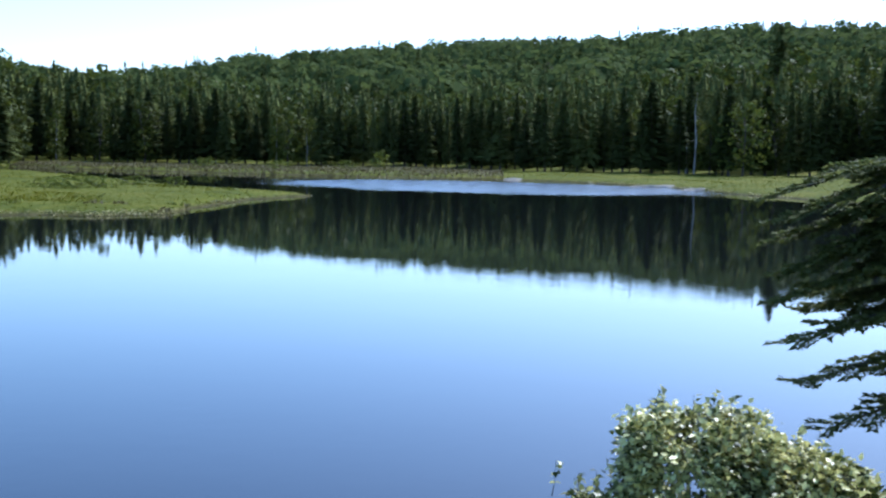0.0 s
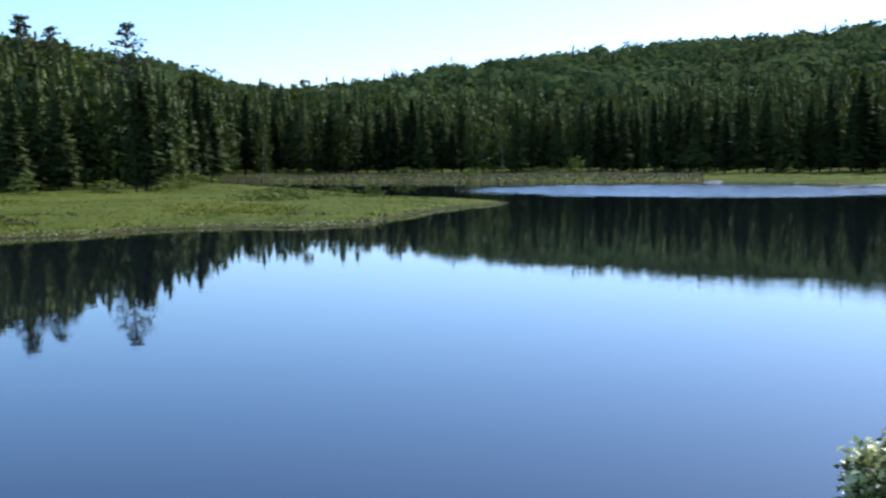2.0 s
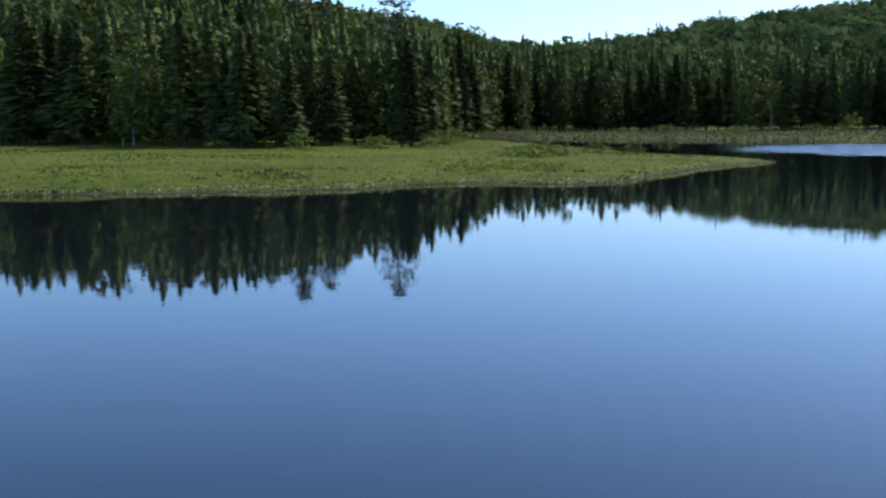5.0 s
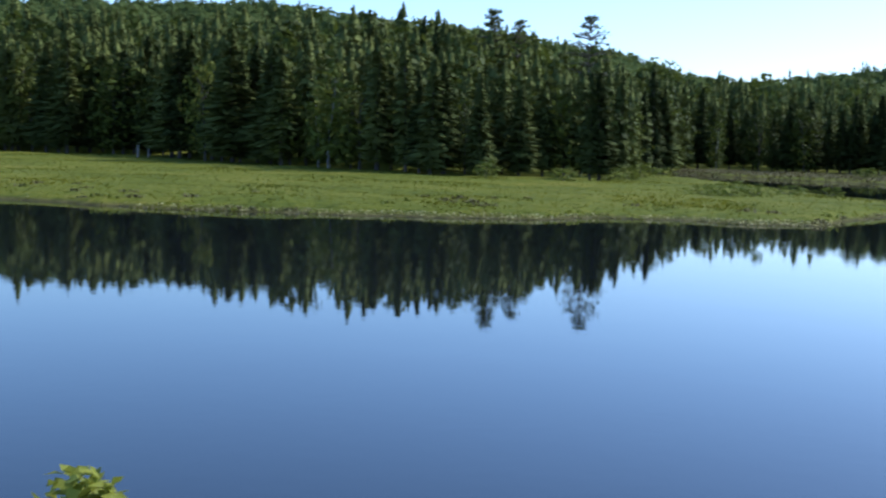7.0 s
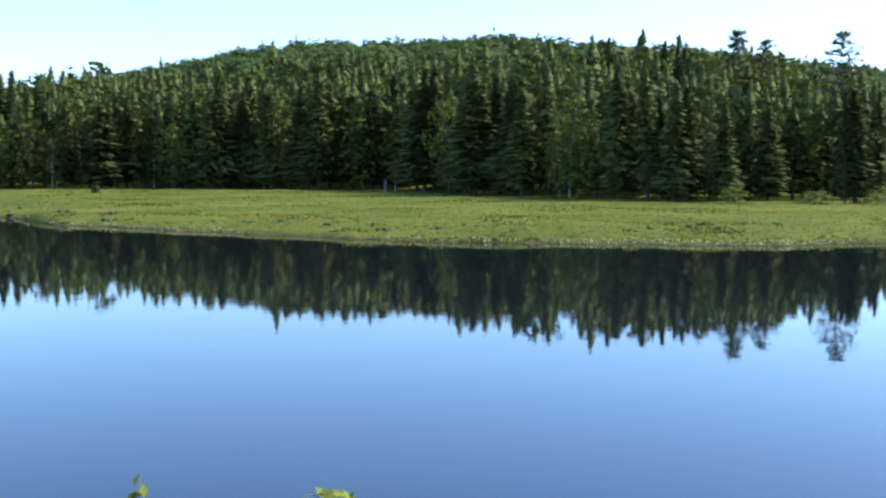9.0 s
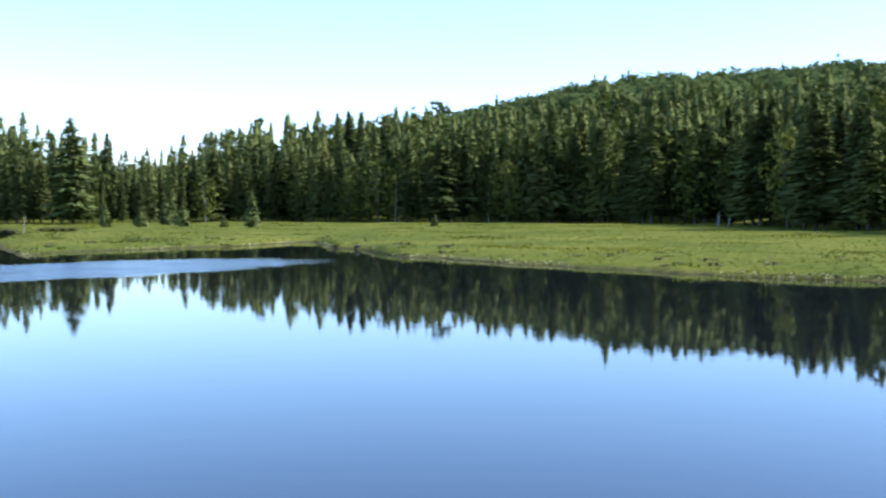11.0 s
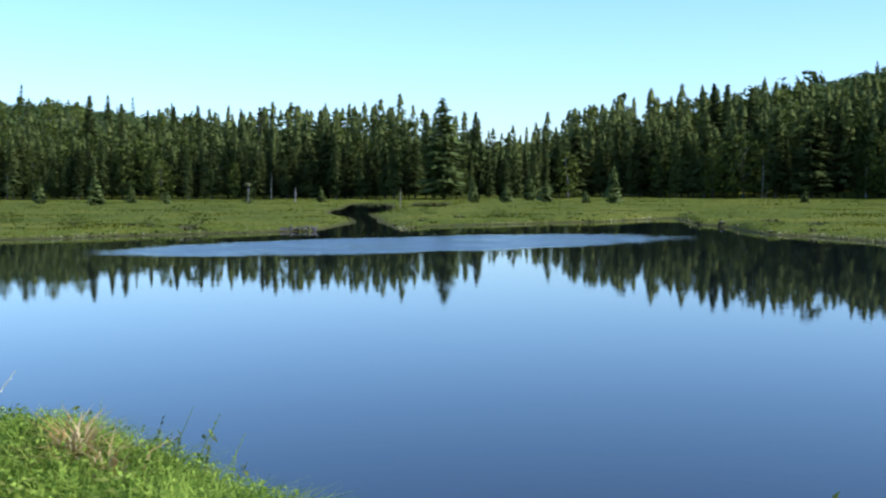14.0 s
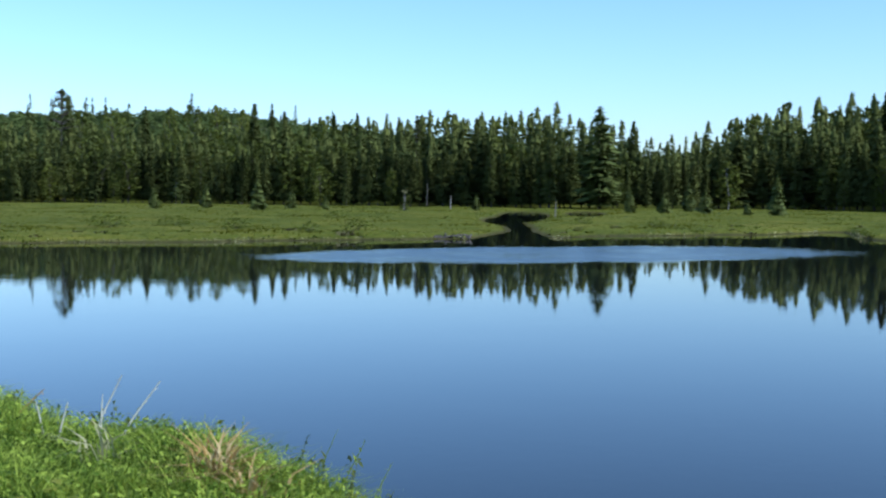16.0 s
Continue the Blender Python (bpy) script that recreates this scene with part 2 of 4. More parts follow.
def smooth(v):
    v = np.clip(v, 0, 1)
    return v * v * (3 - 2 * v)


def inland(az, d):
    """Metres inland from the nearest water's edge, along the line of sight; negative over water."""
    x, y = d * np.sin(np.radians(az)), d * np.cos(np.radians(az))
    wob = 0.9 * ripple(x, y, 2.6, 1.0) + 0.5 * ripple(x, y, 0.9, 5.0)
    meadow = np.minimum(d - NEAR_SHORE(az), np.where(az > -24.0, BACK_SHORE(az) - d, 1e3))
    meadow = np.where(az > -6.3, -20.0, meadow)
    far = np.where(az > -25.0, d - FAR_SHORE(az), -1e3)
    s = np.maximum(meadow, far) + wob - 0.6
    # the creek that winds through the meadow, and its pool
    mid = -84.2 + 0.5 * np.sin((d - 60) / 9.0)
    creek = np.abs(az - mid) * d * 0.01745 - (0.9 + 1.6 * np.clip((72 - d) / 14, 0, 1) + 0.8 * np.clip((d - 82) / 14, 0, 1))
    creek = np.where((d > 50) & (d < 120), creek, 1e3)
    pool = (np.hypot((az + 83.6) / 1.25, (d - 122) / 27.0) - 1) * 3
    slit = (np.hypot((az + 80.5) / 0.95, (d - 136) / 17.0) - 1) * 3
    s = np.minimum(s, np.minimum(creek, np.minimum(pool, slit)) * 1.2)
    return s, BANK_EDGE(az) - d + 0.25 * ripple(x, y, 0.5, 3.0)


def ground_z(az, d):
    x, y = d * np.sin(np.radians(az)), d * np.cos(np.radians(az))
    s, b = inland(az, d)
    z = np.where(s < 0, -0.7 * smooth(-s / 4), 0.34 * (1 - np.exp(-np.maximum(s, 0) / 1.3)) + 0.09 * np.minimum(1, np.maximum(s, 0) / 4) * (ripple(x, y, 1.6, 2.0) + ripple(x, y, 5.0, 4.0)))
    front = FOREST(az)
    crest = EYE + RIDGE_D * np.tan(np.radians(RIDGE_EL(az))) - 8.5
    u = np.clip((d - front - 12) / (RIDGE_D - front - 12), 0, 1)
    hill = crest * (0.35 * u + 0.65 * smooth(u)) + 2.5 * smooth(u * 4) * ripple(x, y, 28.0, 7.0)
    fall = np.where(d > RIDGE_D, np.exp(-((d - RIDGE_D) / 500.0) ** 2), 1)
    z = z + np.where(d > front, hill * fall, 0)
    bank = 0.85 * (1 - np.exp(-np.maximum(b, 0) / 0.5))
    return np.where(b > 0, np.maximum(bank, np.where(z < 0, bank, z)), z)


def gz(az, d):
    return float(ground_z(np.array(az, float), np.array(d, float)))


def mesh_np(name, verts, faces, mat, normals=None):
    """A mesh from arrays: verts n x 3, faces n x 3 or n x 4; normals n x 3 shade a crown as one soft mass."""
    me = bpy.data.meshes.new(name)
    verts, faces = np.asarray(verts, np.float32), np.asarray(faces, np.int32)
    k = faces.shape[1]
    me.vertices.add(len(verts))
    me.vertices.foreach_set("co", verts.ravel())
    me.loops.add(faces.size)
    me.loops.foreach_set("vertex_index", faces.ravel())
    me.polygons.add(len(faces))
    me.polygons.foreach_set("loop_start", np.arange(0, faces.size, k, dtype=np.int32))
    me.materials.append(mat)
    me.update(calc_edges=True)
    me.validate()
    if normals is not None:
        me.polygons.foreach_set("use_smooth", np.ones(len(me.polygons), bool))
        me.normals_split_custom_set_from_vertices(np.asarray(normals, np.float32))
    return me


def crown_mesh(name, geo, mat):
    return mesh_np(name, geo[0], geo[1], mat, geo[2] if len(geo) > 2 else None)


def soften(v, f, out, mix=0.72):
    """Turn each triangle to face outwards and blend its normal with the crown's outward direction."""
    v, f, out = np.asarray(v, float), np.array(f), np.asarray(out, float)
    out = out / (np.linalg.norm(out, axis=1)[:, None] + 1e-9)
    ng = np.cross(v[f[:, 1]] - v[f[:, 0]], v[f[:, 2]] - v[f[:, 0]])
    ng /= np.linalg.norm(ng, axis=1)[:, None] + 1e-12
    away = (ng * out[f[:, 0]]).sum(1) < 0
    f[away] = f[away][:, ::-1]
    ng[away] *= -1
    n = out * mix
    for k in range(3):
        n[f[:, k]] = out[f[:, k]] * mix + ng * (1 - mix)
    return v, f, n / (np.linalg.norm(n, axis=1)[:, None] + 1e-9)


def build_ground():
    az = np.concatenate([np.arange(-180, -116, 4.0), np.arange(-116, 30, 0.42), np.arange(30, 180, 5.0)])
    ds = [0.0, 0.4]
    while ds[-1] < 12:
        ds.append(ds[-1] + 0.35)
    while ds[-1] < 150:
        ds.append(ds[-1] * 1.015)
    while ds[-1] < 4000:
        ds.append(ds[-1] * 1.06)
    ds = np.array(ds)
    A, D = np.meshgrid(az, ds, indexing="ij")
    Z = ground_z(A, D)
    X, Y = D * np.sin(np.radians(A)), D * np.cos(np.radians(A))
    na, nd = A.shape
    i = np.arange(na)[:, None] * nd + np.arange(nd - 1)[None, :]
    j = ((np.arange(na) + 1) % na)[:, None] * nd + np.arange(nd - 1)[None, :]
    faces = np.stack([i, j, j + 1, i + 1], -1).reshape(-1, 4)[:, ::-1]
    me = mesh_np("ground", np.stack([X, Y, Z], -1).reshape(-1, 3), faces, ground_material())
    me.polygons.foreach_set("use_smooth", np.ones(len(me.polygons), bool))
    tagged(new("ground", me), "boggy green meadow ground rising into wooded hills", "ground", kind="structure")


build_ground()
bm = bmesh.new()
bmesh.ops.create_grid(bm, x_segments=8, y_segments=8, size=260.0)
me = bpy.data.meshes.new("water")
bm.to_mesh(me)
bm.free()
me.materials.append(water_material())
tagged(new("water", me), "still dark pond water mirroring trees and sky", "water", kind="structure")


# ---- trees ----
def tube(path, radii, sides=6):
    """Verts and quads of a tapered tube along a path."""
    path = np.asarray(path, float)
    v, f = [], []
    for k, (p, r) in enumerate(zip(path, radii)):
        way = Vector(path[min(k + 1, len(path) - 1)] - path[max(k - 1, 0)]).normalized()
        q = way.to_track_quat("Z", "Y")
        for s in range(sides):
            a = s * 2 * math.pi / sides
            v.append(Vector(p) + q @ Vector((r * math.cos(a), r * math.sin(a), 0)))
        if k:
            for s in range(sides):
                b, c = (k - 1) * sides, k * sides
                f.append((b + s, b + (s + 1) % sides, c + (s + 1) % sides, c + s))
    return np.array([tuple(p) for p in v]), np.array(f)


def gather(parts):
    v, f, n = [], [], 0
    for a, b in parts:
        v.append(a)
        f.append(b + n)
        n += len(a)
    return np.concatenate(v), np.concatenate(f)


def conifer_crown(rng, levels, per, spread, sprays=2, start=0.06, ragged=0.25, power=0.85, droop=0.35, thin=0.30):
    """Needle sprays of a conifer one metre tall: whorls of drooping boughs, each a few ragged triangles."""
    v, f = [], []
    for k in range(levels):
        s = start + (1 - start) * ((k + rng.uniform(-0.4, 0.4)) / levels)
        s = min(max(s, start), 0.985)
        lean = spread * (1 - s) ** power * min(1.0, 0.55 + (s - start) * 4.0)
        for j in range(per):
            a = rng.uniform(0, 2 * math.pi)
            r = lean * rng.uniform(1 - ragged * 1.6, 1 + ragged) + 0.014
            z = s + rng.uniform(-0.5, 0.5) / levels
            for q in range(sprays):
                a2 = a + rng.uniform(-0.4, 0.4)
                base = r * rng.uniform(0.05, 0.65)
                tip = base + (r - base) * rng.uniform(0.55, 1.1) + 0.25 * r * rng.random()
                w = thin * r + 0.006
                ca, sa = math.cos(a2), math.sin(a2)
                dz = -droop * r * rng.uniform(0.2, 1.6)
                n = len(v)
                sway = rng.uniform(-0.9, 0.9) * w
                v += [(base * ca - w * sa, base * sa + w * ca, z + sway), (base * ca + w * sa, base * sa - w * ca, z - sway), (tip * ca, tip * sa, z + dz)]
                f += [(n, n + 1, n + 2)]
    n = len(v)
    v += [(0.040, 0, 0.86), (-0.021, 0.034, 0.87), (-0.020, -0.033, 0.85), (0, 0, 1.0)]
    f += [(n, n + 1, n + 3), (n + 1, n + 2, n + 3), (n + 2, n, n + 3)]
    v = np.array(v)
    r = np.hypot(v[:, 0], v[:, 1])[:, None] + 1e-6
    return soften(v, f, np.concatenate([v[:, :2] / r, np.full((len(v), 1), 0.35)], 1))


def leaf_cards(rng, centres, size, flat=0.3, out=None, stray=0.32):
    """A kite of two triangles at each centre, turned at random."""
    c = np.asarray(centres, float)
    n = len(c)
    g = np.random.RandomState(rng.randrange(10 ** 6))
    u = g.normal(size=(n, 3))
    if out is not None:
        face = out + stray * g.normal(size=(n, 3))
        face /= np.linalg.norm(face, axis=1)[:, None]
        u -= (u * face).sum(1)[:, None] * face
    u /= np.linalg.norm(u, axis=1)[:, None]
    w = g.normal(size=(n, 3)) if out is None else np.cross(face, u)
    if out is None:
        w[:, 2] *= flat
    w -= (w * u).sum(1)[:, None] * u
    w /= np.linalg.norm(w, axis=1)[:, None] + 1e-9
    s = size * g.uniform(0.6, 1.3, n)[:, None]
    v = np.stack([c - u * s, c + w * s * 0.62 - u * s * 0.1, c + u * s, c - w * s * 0.62 + u * s * 0.15], 1).reshape(-1, 3)
    k = np.arange(n)[:, None] * 4
    f = np.concatenate([k + np.array([[0, 1, 2]]), k + np.array([[0, 2, 3]])], 0)
    return (v, f) if out is None else soften(v, f, np.repeat(out, 4, 0))


def broad_crown(rng, count, size, wide=0.26, low=0.18, clumps=16):
    """Leaf clumps of a broadleaf tree one metre tall, gathered in uneven bunches with gaps."""
    g = np.random.RandomState(rng.randrange(10 ** 6))
    pts, outs = [], []
    for k in range(clumps):
        s = low + (0.93 - low) * (k + 0.5) / clumps
        r = wide * math.sin(math.pi * min(1, 0.18 + 0.82 * (s - low) / (1 - low))) ** 0.7
        a = k * 2.4 + rng.uniform(-0.4, 0.4)
        c = np.array([r * 0.62 * math.cos(a), r * 0.62 * math.sin(a), s])
        d = g.normal(size=(count // clumps, 3))
        d /= np.linalg.norm(d, axis=1)[:, None]
        d *= g.uniform(0.55, 1.0, len(d))[:, None] * r * rng.uniform(0.45, 0.75)
        d[:, 2] *= 0.8
        pts.append(c + d)
        o = d / (np.linalg.norm(d, axis=1)[:, None] + 1e-9)
        o[:, 2] += 0.35
        outs.append(o)
    return leaf_cards(rng, np.concatenate(pts), size, out=np.concatenate(outs), stray=0.5)


def dome_crown(rng, count, size, wide, tall, stray=0.32):
    """The rounded, lumpy top of a tree that stands in a closed wood, a metre high."""
    g = np.random.RandomState(rng.randrange(10 ** 6))
    a, u = g.uniform(0, 6.28, count), g.uniform(-0.35, 1.0, count)
    c = np.sqrt(1 - u * u)
    d = np.stack([c * np.cos(a), c * np.sin(a), u], 1)
    lump = 1 + 0.16 * np.sin(a * 3 + rng.uniform(0, 6)) * c + 0.12 * np.sin(u * 6 + a * 2 + rng.uniform(0, 6)) + g.uniform(-0.30, 0.0, count)
    p = d * lump[:, None] * [wide, wide, tall] + [0, 0, 1 - tall]
    return leaf_cards(rng, p, size, out=d + [0, 0, 0.3], stray=stray)


def pine_crown(rng, tiers, start, wide, cards, size):
    """Flat tiers of needle tufts out on long limbs, a metre tall; also returns the limbs."""
    pts, limbs = [], []
    g = np.random.RandomState(rng.randrange(10 ** 6))
    for k in range(tiers):
        s = start + (0.98 - start) * k / (tiers - 1)
        reach = wide * (1 - 0.85 * ((s - start) / (1 - start)) ** 1.2) * rng.uniform(0.75, 1.1)
        for j in range(6):
            a = j * 1.05 + k * 0.4 + rng.uniform(-0.3, 0.3)
            r = reach * rng.uniform(0.7, 1.1)
            s1 = s + rng.uniform(-0.3, 0.3) * (0.98 - start) / tiers
            end = np.array([r * math.cos(a), r * math.sin(a), s1 + 0.03 * rng.uniform(0, 1)])
            limbs.append(tube([(0, 0, s1 - 0.01), end * [0.5, 0.5, 1], end], [0.006, 0.004, 0.001], 4))
            for q in range(cards):
                t = rng.uniform(0.45, 1.05)
                pts.append((end[0] * t + rng.uniform(-1, 1) * 0.25 * r, end[1] * t + rng.uniform(-1, 1) * 0.25 * r, s1 + (end[2] - s1) * t + rng.uniform(-0.008, 0.02)))
    return leaf_cards(rng, pts, size, out=np.tile([0, 0, 1.0], (len(pts), 1)), stray=0.4), limbs


def make_tree(name, trunk_geo, crown_geo, bark, leaf):
    tree = new(name)
    for part_name, geo, mat in (("trunk", trunk_geo, bark), ("crown", crown_geo, leaf)):
        new(part_name, crown_mesh(part_name, geo, mat)).parent = tree
    return tree


def trunk(rng, bend=0.012, thick=0.013, top=0.97, sides=6):
    ks = np.linspace(0, 1, 6)
    path = [(bend * math.sin(k * 5 + rng.uniform(0, 1)) * k, bend * math.cos(k * 4) * k, -0.03 + k * (top + 0.03)) for k in ks]
    return tube(path, [thick * (1.05 - k) + 0.001 for k in ks], sides)


rng = random.Random(7)
# one of each kind, a metre tall, out of sight beneath the ground until it is copied; heights are given by scale
PROTO = {"spruce": [], "fir": [], "broad": [], "birch": []}


def proto_set():
    for k in range(5):
        PROTO["spruce"].append((trunk(rng), conifer_crown(rng, 62, 9, rng.uniform(0.10, 0.15), 5, 0.09, 0.4, 0.72, 0.16, 0.085)))
    for k in range(2):
        PROTO["fir"].append((trunk(rng), conifer_crown(rng, 62, 10, rng.uniform(0.15, 0.19), 5, 0.07, 0.45, 0.75, 0.12, 0.075)))
    for k in range(3):
        parts = [trunk(rng, 0.03, 0.012, 0.8)]
        for j in range(5):
            a, s = j * 2.4, 0.3 + 0.1 * j
            parts.append(tube([(0, 0, s), (0.08 * math.cos(a), 0.08 * math.sin(a), s + 0.1), (0.13 * math.cos(a), 0.13 * math.sin(a), s + 0.22)], [0.006, 0.004, 0.001], 4))
        PROTO["broad"].append((gather(parts), broad_crown(rng, 900, 0.022, rng.uniform(0.22, 0.3), 0.12, 22)))
    PROTO["birch"].append((trunk(rng, 0.03, 0.010, 0.85), broad_crown(rng, 620, 0.024, 0.19, 0.1)))


proto_set()
LOOKS = {"spruce": (BARK, SPRUCE, "dark green narrow spruce at the edge of the bog", "spruce tree"),
         "fir": (BARK, SPRUCE, "broad dark green fir in the forest's front row", "fir tree"),
         "broad": (BARK, BROAD, "leafy bright green broadleaf tree among the spruces", "broadleaf tree"),
         "birch": (BIRCH, BROAD, "slender pale-barked birch with light green leaves", "birch tree")}
first = {}


def plant(kind, pick, az, d, height, wide=1.0):
    turn = rng.uniform(0, 360)
    m = Matrix.Translation(spot(az, d, gz(az, d) - 0.02 * height)) @ pose(0, 0, 0, rng.uniform(-1.5, 1.5), rng.uniform(-1.5, 1.5), turn) @ Matrix.Diagonal((height * wide, height * wide, height, 1))
    key = (kind, pick % len(PROTO[kind]))
    if key not in first:
        t, c = PROTO[kind][key[1]]
        bark, leaf, label, cat = LOOKS[kind]
        ob = make_tree({"spruce": "spruce_tree", "fir": "fir_tree", "broad": "broadleaf_tree", "birch": "birch_tree"}[kind], t, c, bark, leaf)
        tagged(ob, label, cat, "trees of the forest's edge")
        ob.matrix_basis = m
        first[key] = ob
        return ob
    ob = copy_thing(first[key], Matrix.Identity(4))
    ob.matrix_basis = m
    return ob


def top_height(az, d, el):
    return EYE + d * math.tan(radians(el)) - gz(az, d)


# the forest's front row
az = -111.0
while az < 27.0:
    edge = float(FOREST(az))
    d = edge + rng.uniform(0, 9)
    full_el = float(TREE_EL(az))
    low = az < -60
    h = top_height(az, d, full_el * (rng.uniform(0.42, 0.8) if low else rng.uniform(0.55, 0.92)))
    roll = rng.random()
    leafy = 0.26 if -55 < az < -20 else 0.16 if az > -62 else 0.13
    kind = "broad" if roll < leafy else "birch" if roll < leafy + 0.02 else "fir" if roll < leafy + 0.2 else "spruce"
    if kind in ("broad", "birch"):
        h *= 0.82
    plant(kind, rng.randrange(9), az, d, h, rng.uniform(0.75, 1.5))
    az += rng.uniform(0.25, 0.75) * 130 / edge

# trees that stand out against the sky: kind, bearing, distance, elevation of the top, width
for kind, az, d, el, wide in [("spruce", -78.2, 190, 3.8, 1.0), ("spruce", -66.3, 186, 5.05, 1.0), ("spruce", -65.75, 186, 5.0, 1.0),
                              ("spruce", -64.65, 188, 4.75, 0.9), ("spruce", -36.3, 123, 6.85, 0.9), ("spruce", -33.9, 118, 6.6, 0.8), ("spruce", -33.2, 120, 6.3, 0.8),
                              ("fir", 16.2, 165, 6.6, 0.9), ("spruce", -95.6, 215, 4.2, 1.0), ("spruce", -22.1, 110, 4.2, 1.0), ("spruce", -86.0, 200, 3.95, 1.1),
                              ("broad", -104.0, 262, 4.37, 0.8), ("spruce", -102.5, 246, 4.30, 0.7), ("broad", -101.2, 262, 4.47, 0.6), ("broad", -100.2, 262, 4.66, 0.8), ("broad", -99.0, 262, 4.65, 0.7),
                              ("spruce", -97.2, 246, 4.56, 1.0), ("broad", -97.8, 262, 4.41, 0.7), ("spruce", -96.2, 246, 4.25, 0.8), ("spruce", -94.5, 246, 3.87, 0.8), ("broad", -93.6, 262, 4.18, 0.6),
                              ("spruce", -93.2, 246, 4.10, 0.8), ("spruce", -92.0, 246, 4.15, 0.8), ("spruce", -105.9, 246, 4.78, 0.9), ("broad", -105.4, 262, 4.15, 0.8)]:
    plant(kind, rng.randrange(9), az, d, top_height(az, d, el), wide)


def tall_fir(az, d, el):
    """A broad light fir with layered boughs that overtops the spruces round it."""
    h = top_height(az, d, el)
    ob = make_tree("fir_tree", trunk(rng), conifer_crown(rng, 40, 11, 0.2, 6, 0.05, 0.5, 0.62, 0.12, 0.09), BARK, YOUNG)
    ob.matrix_basis = Matrix.Translation(spot(az, d, gz(az, d) - 0.2)) @ Matrix.Diagonal((h, h, h, 1))
    tagged(ob, "tall broad light green fir overtopping the spruces", "fir tree")


tall_fir(-79.8, 165, 4.5)


def plant_pine(az, d, el, tiers, start, wide, label, cards=15):
    h = top_height(az, d, el)
    crown, limbs = pine_crown(rng, tiers, start, wide, cards, 0.017)
    ob = make_tree("pine_tree", gather([trunk(rng, 0.015, 0.010)] + limbs), crown, BARK, SPRUCE)
    ob.matrix_basis = Matrix.Translation(spot(az, d, gz(az, d))) @ Matrix.Diagonal((h, h, h, 1))
    tagged(ob, label, "pine tree")


plant_pine(-25.45, 108, 6.5, 7, 0.62, 0.27, "tall dark pine with open tiered limbs above the forest", 9)
plant_pine(-30.3, 112, 6.7, 8, 0.66, 0.21, "tall dark pine with a dense rounded top", 15)
plant_pine(-29.0, 114, 6.25, 7, 0.7, 0.17, "dark pine with a ragged crown beside a taller pine", 11)
plant_pine(-106.3, 232, 4.75, 6, 0.66, 0.2, "tall dark pine above the far treeline")
plant_pine(-89.0, 206, 3.85, 7, 0.72, 0.08, "thin half-bare pine with a tufted top", 8)


def scatter(name, protos, places, mat, label, category):
    """Many trees in one mesh: places are (x, y, z, height, width, turn, which)."""
    v, f, normals, n = [], [], [], 0
    for x, y, z, h, w, turn, which in places:
        a, b, o = protos[which % len(protos)]
        c, s = math.cos(turn), math.sin(turn)
        p = np.empty_like(a)
        p[:, 0], p[:, 1], p[:, 2] = (a[:, 0] * c - a[:, 1] * s) * w * h + x, (a[:, 0] * s + a[:, 1] * c) * w * h + y, a[:, 2] * h + z
        v.append(p)
        f.append(b + n)
        normals.append(np.stack([o[:, 0] * c - o[:, 1] * s, o[:, 0] * s + o[:, 1] * c, o[:, 2]], 1))
        n += len(a)
    return tagged(new(name, mesh_np(name, np.concatenate(v), np.concatenate(f), mat, np.concatenate(normals))), label, category, kind="stuff")


